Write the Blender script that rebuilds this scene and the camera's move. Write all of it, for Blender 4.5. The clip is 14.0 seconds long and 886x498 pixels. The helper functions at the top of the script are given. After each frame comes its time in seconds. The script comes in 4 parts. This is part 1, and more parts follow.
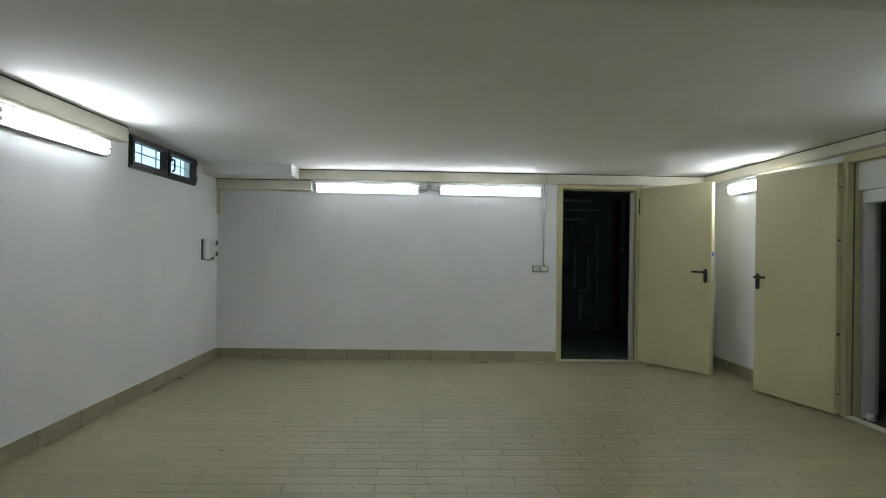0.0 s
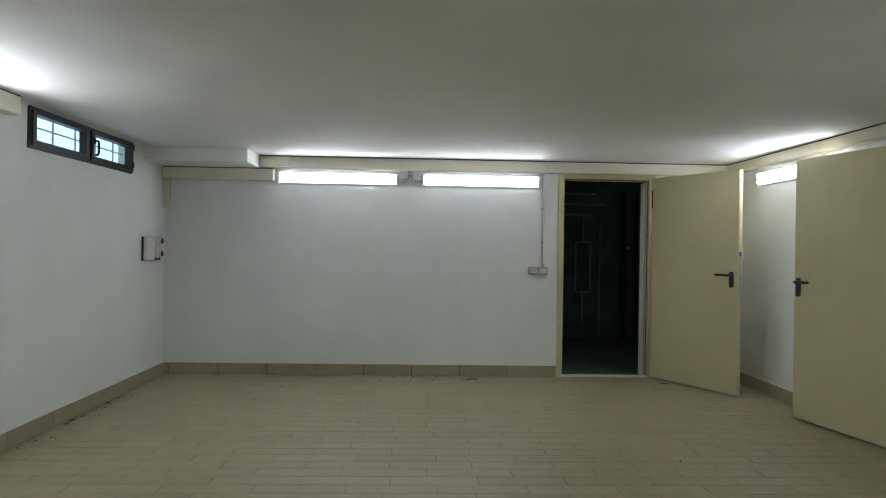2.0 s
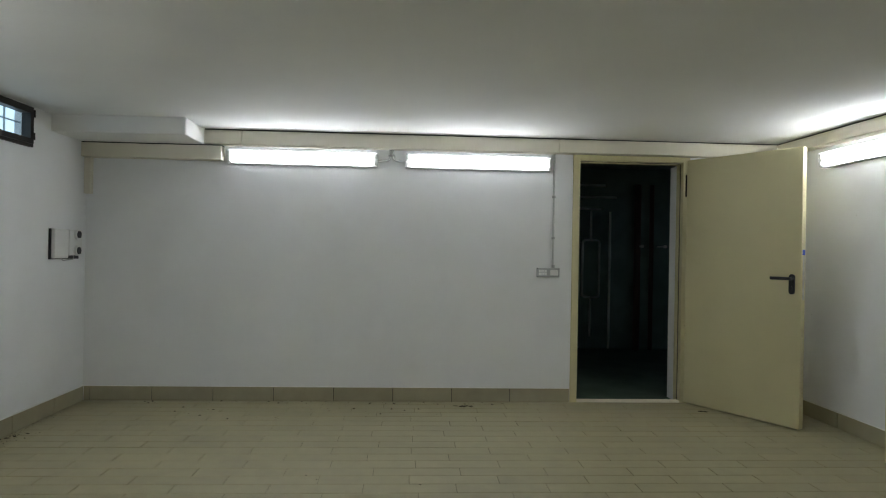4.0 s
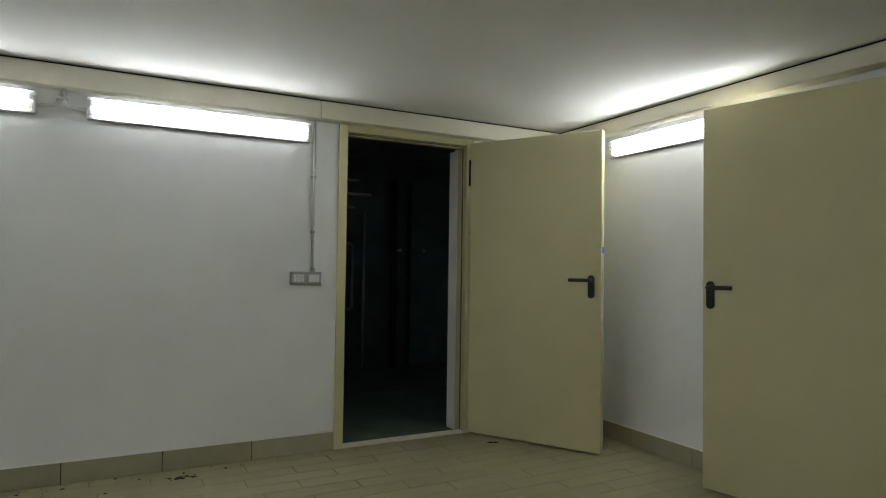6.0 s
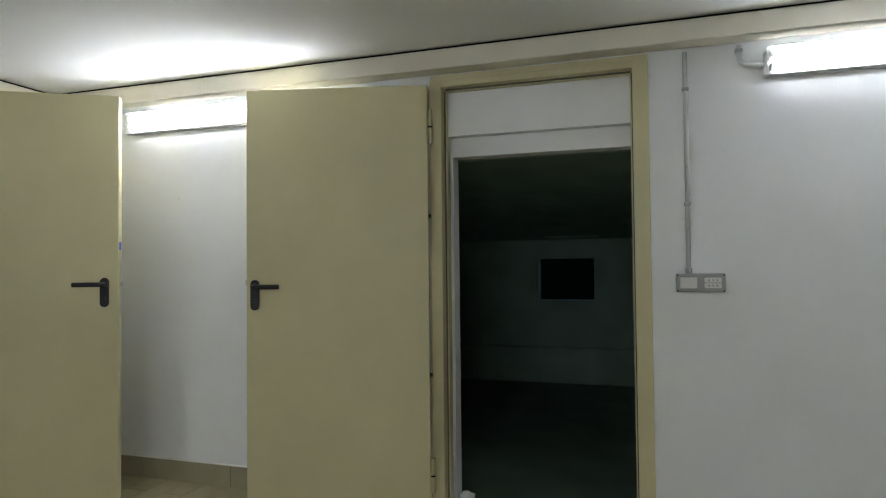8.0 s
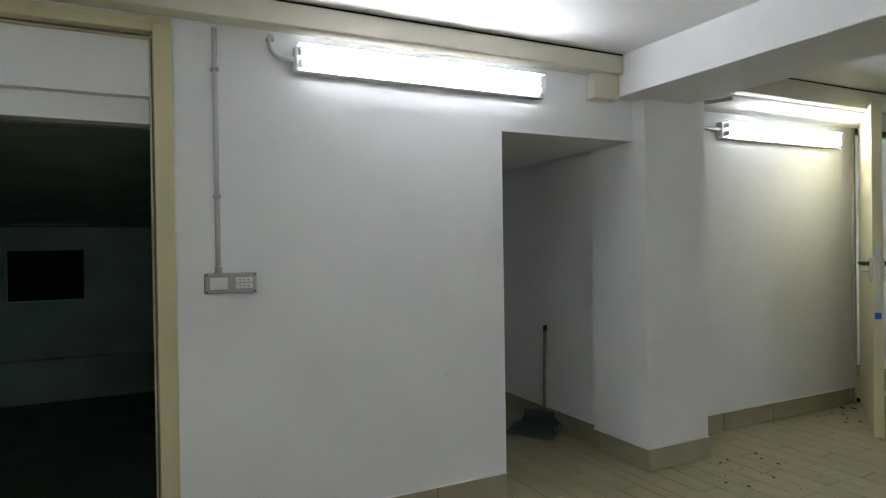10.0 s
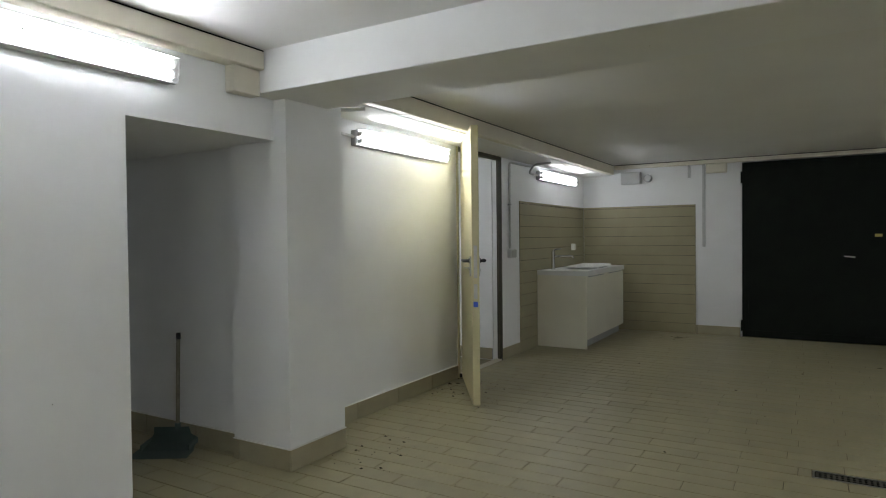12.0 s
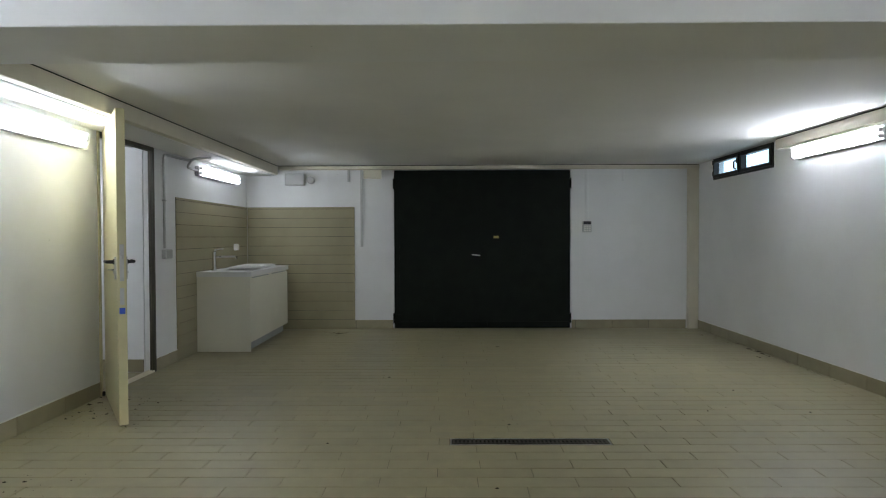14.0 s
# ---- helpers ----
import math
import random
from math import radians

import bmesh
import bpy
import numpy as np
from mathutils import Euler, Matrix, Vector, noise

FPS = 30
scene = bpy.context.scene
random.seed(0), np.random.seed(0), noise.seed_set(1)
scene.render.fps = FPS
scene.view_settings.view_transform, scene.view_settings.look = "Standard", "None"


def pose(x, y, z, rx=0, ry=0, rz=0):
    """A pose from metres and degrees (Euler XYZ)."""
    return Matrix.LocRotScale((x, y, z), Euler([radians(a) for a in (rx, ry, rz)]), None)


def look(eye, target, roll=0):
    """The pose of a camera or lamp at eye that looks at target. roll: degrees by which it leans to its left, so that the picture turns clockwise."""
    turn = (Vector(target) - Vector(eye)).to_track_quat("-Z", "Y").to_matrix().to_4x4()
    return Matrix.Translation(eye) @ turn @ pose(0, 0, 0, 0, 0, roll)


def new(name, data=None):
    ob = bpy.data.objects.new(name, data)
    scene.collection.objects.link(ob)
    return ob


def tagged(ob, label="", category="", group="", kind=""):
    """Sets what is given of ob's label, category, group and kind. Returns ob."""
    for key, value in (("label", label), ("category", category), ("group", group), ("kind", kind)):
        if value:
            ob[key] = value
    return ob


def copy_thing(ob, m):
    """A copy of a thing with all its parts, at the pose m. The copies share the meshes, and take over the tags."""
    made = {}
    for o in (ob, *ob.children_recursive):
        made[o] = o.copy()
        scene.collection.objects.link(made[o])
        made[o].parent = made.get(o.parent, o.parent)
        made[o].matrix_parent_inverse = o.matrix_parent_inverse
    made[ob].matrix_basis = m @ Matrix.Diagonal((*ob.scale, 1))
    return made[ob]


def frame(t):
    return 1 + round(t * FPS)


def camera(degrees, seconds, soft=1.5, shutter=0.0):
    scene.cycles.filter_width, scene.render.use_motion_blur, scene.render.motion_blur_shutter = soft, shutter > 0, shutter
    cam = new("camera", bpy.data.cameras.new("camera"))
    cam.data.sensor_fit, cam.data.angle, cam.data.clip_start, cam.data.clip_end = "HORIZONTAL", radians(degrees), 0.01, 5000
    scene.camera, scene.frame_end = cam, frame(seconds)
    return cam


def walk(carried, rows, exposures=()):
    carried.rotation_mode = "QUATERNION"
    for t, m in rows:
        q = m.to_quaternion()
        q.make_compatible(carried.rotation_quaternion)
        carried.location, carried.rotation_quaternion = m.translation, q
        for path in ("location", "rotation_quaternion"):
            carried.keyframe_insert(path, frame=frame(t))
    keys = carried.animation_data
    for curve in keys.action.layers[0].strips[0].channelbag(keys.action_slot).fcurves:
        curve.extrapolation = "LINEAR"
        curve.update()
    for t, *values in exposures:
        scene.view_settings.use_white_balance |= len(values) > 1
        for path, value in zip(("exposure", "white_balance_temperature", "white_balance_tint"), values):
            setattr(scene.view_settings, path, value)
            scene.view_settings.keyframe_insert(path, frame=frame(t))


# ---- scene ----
cam = camera(70.8, 14.0, 1.1)
PATH = [
    (0, (-1.595, -7.44, 1.293), (-1.535, -5.441, 1.301), 0.9),
    (0.5, (-1.59, -7.173, 1.305), (-1.516, -5.174, 1.309), 0.9),
    (1, (-1.519, -6.944, 1.318), (-1.449, -4.946, 1.317), 0.9),
    (1.5, (-1.444, -6.708, 1.306), (-1.377, -4.709, 1.308), 0.9),
    (2, (-1.43, -6.457, 1.321), (-1.358, -4.458, 1.319), 0.9),
    (2.2, (-1.431, -6.364, 1.332), (-1.356, -4.366, 1.324), 0.9),
    (4.3, (-1.362, -5.029, 1.278), (-1.235, -3.033, 1.282), 1.1),
    (4.5, (-1.334, -4.866, 1.292), (-1.157, -2.874, 1.294), 0.9),
    (5, (-1.264, -4.491, 1.25), (-0.874, -2.53, 1.27), 0.9),
    (5.5, (-1.233, -4.182, 1.218), (-0.611, -2.282, 1.256), 1.0),
    (6, (-1.273, -3.918, 1.189), (-0.344, -2.147, 1.246), 0.8),
    (6.5, (-1.223, -3.761, 1.195), (0.029, -2.202, 1.249), 0.5),
    (7, (-1.168, -3.641, 1.19), (0.348, -2.337, 1.246), 0.2),
    (7.5, (-1.114, -3.528, 1.196), (0.631, -2.552, 1.252), -0.3),
    (8, (-1.067, -3.421, 1.199), (0.837, -2.813, 1.248), -0.6),
    (8.5, (-1.004, -3.354, 1.201), (0.984, -3.141, 1.242), -0.9),
    (9, (-0.92, -3.299, 1.209), (1.069, -3.509, 1.24), -1.1),
    (9.2, (-0.885, -3.288, 1.217), (1.081, -3.652, 1.243), -1.2),
    (11.3, (-0.679, -3.31, 1.277), (0.628, -4.823, 1.236), -0.5),
    (11.5, (-0.689, -3.31, 1.26), (0.537, -4.889, 1.227), -0.8),
    (12, (-0.686, -3.331, 1.262), (0.332, -5.052, 1.225), -0.6),
    (12.5, (-0.695, -3.34, 1.253), (0.107, -5.172, 1.216), -0.5),
    (13, (-0.69, -3.344, 1.248), (-0.148, -5.269, 1.211), -0.4),
    (13.5, (-0.685, -3.357, 1.246), (-0.423, -5.339, 1.208), -0.3),
    (14, (-0.683, -3.359, 1.242), (-0.666, -5.358, 1.203), -0.2),
]
walk(cam, [(t, look(e, a, r)) for t, e, a, r in PATH],
     [(0.0, 0.38, 6420, 8), (2.2, 0.36, 6460, 10), (5.0, 0.22, 6700, 9), (6.0, 0.12, 6820, 7), (7.0, 0.56, 6620, 11), (7.5, 0.76, 6520, 12),
      (8.5, 0.54, 6420, 12), (9.0, 0.64, 6380, 12), (11.4, 0.54, 6640, 12), (12.5, 0.84, 6560, 12), (14.0, 0.90, 6320, 12)])

# ---------------------------------------------------------------- world
WY, EX, ESX, WX, SY = 0.0, 1.84, 2.05, -4.04, -11.80   # wall faces: north y, east x, east (south bay) x, west x, south y
CN, CS, BEAM = 2.235, 2.205, 2.018                       # ceiling heights, north and south bay; underside of the beam

world = bpy.data.worlds.new("world")
scene.world = world
world.use_nodes = True
wn = world.node_tree.nodes
sky = wn.new("ShaderNodeTexSky")
sky.sky_type, sky.sun_disc, sky.sun_elevation, sky.sun_rotation = "NISHITA", False, radians(40), radians(250)
wn["Background"].inputs["Strength"].default_value = 0.06
world.node_tree.links.new(sky.outputs["Color"], wn["Background"].inputs["Color"])
scene.view_settings.exposure = 0.0


# ---------------------------------------------------------------- materials
def mat(name, colour, rough=0.5, metal=0.0, var=0.06, scale=6.0, bump=0.0, bump_scale=60.0, pieces=0.0, spec=0.5,
        stain=0.0, stain_scale=1.3, stain_colour=(0.2, 0.18, 0.13), specks=0.0):
    m = bpy.data.materials.new(name)
    m.use_nodes = True
    nt = m.node_tree
    b = nt.nodes["Principled BSDF"]
    link = nt.links.new
    b.inputs["Roughness"].default_value, b.inputs["Metallic"].default_value = rough, metal
    b.inputs["Specular IOR Level"].default_value = spec
    tc = nt.nodes.new("ShaderNodeNewGeometry")
    n1 = nt.nodes.new("ShaderNodeTexNoise")
    n1.inputs["Scale"].default_value, n1.inputs["Detail"].default_value = scale, 5
    link(tc.outputs["Position"], n1.inputs["Vector"])
    ramp = nt.nodes.new("ShaderNodeMapRange")
    ramp.inputs["From Min"].default_value, ramp.inputs["From Max"].default_value = 0.3, 0.7
    ramp.inputs["To Min"].default_value, ramp.inputs["To Max"].default_value = 1 - var, 1 + var
    link(n1.outputs["Fac"], ramp.inputs["Value"])
    value = ramp.outputs["Result"]
    if pieces:
        info = nt.nodes.new("ShaderNodeObjectInfo")
        add = nt.nodes.new("ShaderNodeMath")
        link(info.outputs["Random"], add.inputs[0])
        link(tc.outputs["Random Per Island"], add.inputs[1])
        fr = nt.nodes.new("ShaderNodeMath")
        fr.operation = "FRACT"
        link(add.outputs[0], fr.inputs[0])
        pr = nt.nodes.new("ShaderNodeMapRange")
        pr.inputs["To Min"].default_value, pr.inputs["To Max"].default_value = 1 - pieces, 1 + pieces
        link(fr.outputs[0], pr.inputs["Value"])
        mul = nt.nodes.new("ShaderNodeMath")
        mul.operation = "MULTIPLY"
        link(value, mul.inputs[0]), link(pr.outputs["Result"], mul.inputs[1])
        value = mul.outputs[0]
    vm = nt.nodes.new("ShaderNodeVectorMath")
    vm.operation = "SCALE"
    vm.inputs[0].default_value = colour
    link(value, vm.inputs["Scale"])
    out = vm.outputs["Vector"]
    if stain:
        n3 = nt.nodes.new("ShaderNodeTexNoise")
        n3.inputs["Scale"].default_value, n3.inputs["Detail"].default_value, n3.inputs["Roughness"].default_value = stain_scale, 8, 0.65
        link(tc.outputs["Position"], n3.inputs["Vector"])
        r3 = nt.nodes.new("ShaderNodeMapRange")
        r3.inputs["From Min"].default_value, r3.inputs["From Max"].default_value = 0.5, 0.8
        r3.inputs["To Max"].default_value = stain
        link(n3.outputs["Fac"], r3.inputs["Value"])
        mx = nt.nodes.new("ShaderNodeMix")
        mx.data_type = "RGBA"
        link(r3.outputs["Result"], mx.inputs["Factor"])
        link(out, mx.inputs["A"])
        mx.inputs["B"].default_value = (*stain_colour, 1)
        out = mx.outputs["Result"]
    if specks:
        vo = nt.nodes.new("ShaderNodeTexVoronoi")
        vo.inputs["Scale"].default_value = specks
        link(tc.outputs["Position"], vo.inputs["Vector"])
        lt = nt.nodes.new("ShaderNodeMath")
        lt.operation = "LESS_THAN"
        lt.inputs[1].default_value = 0.011
        link(vo.outputs["Distance"], lt.inputs[0])
        sx = nt.nodes.new("ShaderNodeMix")
        sx.data_type = "RGBA"
        link(lt.outputs[0], sx.inputs["Factor"])
        link(out, sx.inputs["A"])
        sx.inputs["B"].default_value = (0.3, 0.28, 0.24, 1)
        out = sx.outputs["Result"]
    link(out, b.inputs["Base Color"])
    rr = nt.nodes.new("ShaderNodeMapRange")
    rr.inputs["To Min"].default_value, rr.inputs["To Max"].default_value = max(rough - 0.08, 0.02), min(rough + 0.08, 1)
    link(n1.outputs["Fac"], rr.inputs["Value"])
    link(rr.outputs["Result"], b.inputs["Roughness"])
    if bump:
        n2 = nt.nodes.new("ShaderNodeTexNoise")
        n2.inputs["Scale"].default_value, n2.inputs["Detail"].default_value = bump_scale, 4
        link(tc.outputs["Position"], n2.inputs["Vector"])
        bp = nt.nodes.new("ShaderNodeBump")
        bp.inputs["Strength"].default_value, bp.inputs["Distance"].default_value = bump, 0.004
        link(n2.outputs["Fac"], bp.inputs["Height"])
        link(bp.outputs["Normal"], b.inputs["Normal"])
    return m


def glow(name, colour, strength):
    m = bpy.data.materials.new(name)
    m.use_nodes = True
    b = m.node_tree.nodes["Principled BSDF"]
    b.inputs["Base Color"].default_value = (0.8, 0.8, 0.8, 1)
    b.inputs["Emission Color"].default_value = (*colour, 1)
    b.inputs["Emission Strength"].default_value = strength
    return m


LAMP = 22.0
M_wall = mat("white_plaster", (0.85, 0.86, 0.86), 0.75, var=0.025, scale=2.2, bump=0.12, bump_scale=90, spec=0.25, stain=0.14, stain_scale=1.6, stain_colour=(0.62, 0.6, 0.54), specks=4.0)
M_ceil = mat("white_ceiling_paint", (0.86, 0.86, 0.84), 0.8, var=0.03, scale=1.4, bump=0.45, bump_scale=5, spec=0.2)
M_cream = mat("cream_enamel", (0.61, 0.56, 0.335), 0.42, var=0.03, scale=3.0, bump=0.03, bump_scale=120, spec=0.35)
M_trunk = mat("cream_trunking", (0.74, 0.70, 0.585), 0.5, var=0.03, scale=4.0, spec=0.3)
M_tile = mat("beige_plank_tile", (0.352, 0.317, 0.193), 0.44, var=0.07, scale=9.0, bump=0.05, bump_scale=200, pieces=0.05, spec=0.4, stain=0.5, stain_scale=2.2, stain_colour=(0.25, 0.22, 0.14))
M_grout = mat("dark_grout", (0.14, 0.127, 0.085), 0.9, var=0.2, scale=20, spec=0.1)
M_olive = mat("dark_olive_frame", (0.13, 0.12, 0.08), 0.5, var=0.1)
M_gasket = mat("very_dark_olive_frame", (0.065, 0.06, 0.04), 0.5, var=0.1)
M_joint = mat("dark_tile_joint", (0.09, 0.08, 0.06), 0.9, var=0.2, scale=20, spec=0.1)
M_base = mat("beige_skirting_tile", (0.375, 0.340, 0.232), 0.45, var=0.06, scale=8.0, pieces=0.06, spec=0.35)
M_wtile = mat("grey_beige_wall_tile", (0.347, 0.315, 0.200), 0.4, var=0.05, scale=6.0, pieces=0.008, spec=0.4)
M_black = mat("dark_green_black_paint", (0.0080, 0.0112, 0.0080), 0.6, var=0.25, scale=5, spec=0.14)
M_bronze = mat("dark_bronze_frame", (0.020, 0.018, 0.016), 0.4, var=0.15, scale=8, spec=0.4)
M_plastic = mat("black_plastic", (0.015, 0.016, 0.018), 0.4, var=0.1, spec=0.4)
M_grey = mat("grey_pvc", (0.55, 0.56, 0.55), 0.5, var=0.05, spec=0.35)
M_greyd = mat("mid_grey_plastic", (0.40, 0.41, 0.40), 0.5, var=0.06, spec=0.35)
M_whitep = mat("white_plastic", (0.78, 0.78, 0.75), 0.35, var=0.03, spec=0.5)
M_bead = mat("white_sealant", (0.86, 0.86, 0.82), 0.5, var=0.04, scale=12)
M_lam = mat("white_laminate", (0.80, 0.775, 0.645), 0.4, var=0.03, scale=3, spec=0.4)
M_metal = mat("galvanised_steel", (0.55, 0.55, 0.53), 0.38, metal=1.0, var=0.08, scale=20)
M_chrome = mat("chrome", (0.75, 0.76, 0.77), 0.12, metal=1.0, var=0.02)
M_rust = mat("rusty_grate", (0.10, 0.095, 0.075), 0.6, metal=0.7, var=0.3, scale=30)
M_dark = mat("painted_darkness", (0.006, 0.007, 0.007), 0.9, var=0.1, spec=0.1)
M_conc = mat("grey_concrete", (0.31, 0.42, 0.345), 0.85, var=0.15, scale=3, bump=0.3, bump_scale=30, spec=0.15)
M_concd = mat("dark_concrete", (0.30, 0.34, 0.33), 0.85, var=0.2, scale=3, bump=0.3, bump_scale=30, spec=0.15)
M_concf = mat("dark_green_concrete", (0.12, 0.17, 0.13), 0.85, var=0.2, scale=3, bump=0.3, bump_scale=30, spec=0.15)
M_teal = mat("dark_green_panel", (0.16, 0.225, 0.195), 0.35, var=0.2, scale=3, spec=0.4)
M_red = mat("dark_red_pipe", (0.075, 0.035, 0.025), 0.5, var=0.2)
M_blue = mat("blue_sticker", (0.02, 0.08, 0.58), 0.4, var=0.02)
M_wood = mat("pale_wood_handle", (0.25, 0.24, 0.17), 0.6, var=0.15, scale=25)
M_pan = mat("dark_green_plastic", (0.10, 0.15, 0.138), 0.45, var=0.1)
# black for rubber parts, and for shade painted into gaps
M_rubber_shade = mat("black_rubber_and_shade", (0.012, 0.011, 0.010), 0.8, var=0.1, spec=0.1)
M_dirt = mat("dry_dirt", (0.06, 0.05, 0.035), 0.95, var=0.4, scale=40, spec=0.1)
M_tube = glow("lit_fluorescent_tube", (0.925, 0.975, 1.045), LAMP)
M_tube_old = glow("aged_fluorescent_tube", (0.925, 0.975, 1.045), LAMP * 0.66)
M_tube_new = glow("new_fluorescent_tube", (0.925, 0.975, 1.045), LAMP * 1.38)
M_tube_strong = glow("strong_fluorescent_tube", (0.925, 0.975, 1.045), LAMP * 1.5)
M_tube_mid = glow("worn_fluorescent_tube", (0.925, 0.975, 1.045), LAMP * 0.7)
M_tube_dim = glow("dim_fluorescent_tube", (0.925, 0.975, 1.045), LAMP * 0.5)
M_sky = glow("daylight_beyond_window", (0.66, 0.86, 1.0), 1.05)
M_bar = mat("pale_iron_bar", (0.62, 0.68, 0.72), 0.6, var=0.1)

M_glass = bpy.data.materials.new("window_glass")
M_glass.use_nodes = True
_n = M_glass.node_tree.nodes
_n.remove(_n["Principled BSDF"])
_g, _t, _x = (_n.new(k) for k in ("ShaderNodeBsdfGlossy", "ShaderNodeBsdfTransparent", "ShaderNodeMixShader"))
_g.inputs["Roughness"].default_value = 0.03
_x.inputs[0].default_value = 0.06
_t.inputs["Color"].default_value = (0.92, 0.96, 0.98, 1)
for a, b in ((_t.outputs[0], _x.inputs[1]), (_g.outputs[0], _x.inputs[2]), (_x.outputs[0], _n["Material Output"].inputs[0])):
    M_glass.node_tree.links.new(a, b)

M_clear = bpy.data.materials.new("clear_polycarbonate")
M_clear.use_nodes = True
_n = M_clear.node_tree.nodes
_n.remove(_n["Principled BSDF"])
_g, _t, _x = (_n.new(k) for k in ("ShaderNodeBsdfDiffuse", "ShaderNodeBsdfTransparent", "ShaderNodeMixShader"))
_g.inputs["Color"].default_value = (0.8, 0.82, 0.82, 1)
_x.inputs[0].default_value = 0.14
for a, b in ((_t.outputs[0], _x.inputs[1]), (_g.outputs[0], _x.inputs[2]), (_x.outputs[0], _n["Material Output"].inputs[0])):
    M_clear.node_tree.links.new(a, b)


# ---------------------------------------------------------------- mesh helpers
def part(name, bm, material, parent=None, label="", m=None, smooth=False):
    me = bpy.data.meshes.new(name)
    bmesh.ops.recalc_face_normals(bm, faces=bm.faces)
    if smooth:
        for f in bm.faces:
            f.smooth = True
    bm.to_mesh(me)
    bm.free()
    me.materials.append(material)
    ob = new(name, me)
    if parent is not None:
        ob.parent = parent
    if m is not None:
        ob.matrix_basis = m
    if label:
        tagged(ob, label)
    return ob


def thing(name, m, label, category, group="", kind=""):
    ob = new(name)
    ob.empty_display_size = 0.1
    ob.matrix_basis = m
    return tagged(ob, label, category, group, kind)


def box(bm, lo, hi, bevel=0.0, segs=1):
    lo, hi = [min(a, b) for a, b in zip(lo, hi)], [max(a, b) for a, b in zip(lo, hi)]
    v = [bm.verts.new((x, y, z)) for x in (lo[0], hi[0]) for y in (lo[1], hi[1]) for z in (lo[2], hi[2])]
    q = [(0, 1, 3, 2), (4, 6, 7, 5), (0, 4, 5, 1), (2, 3, 7, 6), (0, 2, 6, 4), (1, 5, 7, 3)]
    fs = [bm.faces.new([v[i] for i in f]) for f in q]
    if bevel:
        es = list({e for f in fs for e in f.edges})
        bmesh.ops.bevel(bm, geom=es, offset=bevel, segments=segs, profile=0.5, affect="EDGES")
    return bm


def bx(lo, hi, bevel=0.0, segs=1):
    return box(bmesh.new(), lo, hi, bevel, segs)


def tube(bm, pts, r, n=10, cap=True):
    pts = [Vector(p) for p in pts]
    rings, up = [], None
    for i, p in enumerate(pts):
        d = (pts[min(i + 1, len(pts) - 1)] - pts[max(i - 1, 0)]).normalized()
        if up is None:
            up = d.orthogonal().normalized()
        up = (up - d * up.dot(d)).normalized()
        side = d.cross(up)
        rings.append([bm.verts.new(p + r * (math.cos(a) * up + math.sin(a) * side)) for a in (2 * math.pi * k / n for k in range(n))])
    for a, b in zip(rings, rings[1:]):
        for k in range(n):
            bm.faces.new((a[k], a[(k + 1) % n], b[(k + 1) % n], b[k]))
    if cap:
        bm.faces.new(rings[0][::-1]), bm.faces.new(rings[-1])
    return bm


def bend(pts, r=0.05, n=5):
    """A polyline with its corners rounded."""
    pts = [Vector(p) for p in pts]
    out = [pts[0]]
    for a, b, c in zip(pts, pts[1:], pts[2:]):
        p, q = b + (a - b).normalized() * r, b + (c - b).normalized() * r
        for k in range(n + 1):
            t = k / n
            out.append((1 - t) ** 2 * p + 2 * t * (1 - t) * b + t * t * q)
    return out + [pts[-1]]


def disc(bm, c, axis, r, h, n=20):
    a = Vector(axis).normalized()
    return tube(bm, [Vector(c), Vector(c) + a * h], r, n)


def slab(frame_, us, zs, holes, d0, d1):
    """A wall with openings cut through. frame_(u, d, z) gives the place of a point; holes are (u0, u1, z0, z1)."""
    us = sorted({*us, *[h[0] for h in holes], *[h[1] for h in holes]})
    zs = sorted({*zs, *[h[2] for h in holes], *[h[3] for h in holes]})
    bm = bmesh.new()
    verts = {}

    def v(i, d, j):
        if (i, d, j) not in verts:
            verts[i, d, j] = bm.verts.new(frame_(us[i], d, zs[j]))
        return verts[i, d, j]

    def solid(i, j):
        if not (0 <= i < len(us) - 1 and 0 <= j < len(zs) - 1):
            return False
        u, z = (us[i] + us[i + 1]) / 2, (zs[j] + zs[j + 1]) / 2
        return not any(a < u < b and c < z < d for a, b, c, d in holes)

    for i in range(len(us) - 1):
        for j in range(len(zs) - 1):
            if solid(i, j):
                for d in (d0, d1):
                    bm.faces.new((v(i, d, j), v(i + 1, d, j), v(i + 1, d, j + 1), v(i, d, j + 1)))
                for (di, dj), (a, b) in {(-1, 0): ((i, j), (i, j + 1)), (1, 0): ((i + 1, j), (i + 1, j + 1)), (0, -1): ((i, j), (i + 1, j)), (0, 1): ((i, j + 1), (i + 1, j + 1))}.items():
                    if not solid(i + di, j + dj):
                        bm.faces.new((v(a[0], d0, a[1]), v(b[0], d0, b[1]), v(b[0], d1, b[1]), v(a[0], d1, a[1])))
    return bm


def structure(name, bm, material, label, category):
    return tagged(part(name, bm, material), label, category, kind="structure")


def along_x(y):
    return lambda u, d, z: (u, y + d, z)


def along_y(x):
    return lambda u, d, z: (x + d, u, z)


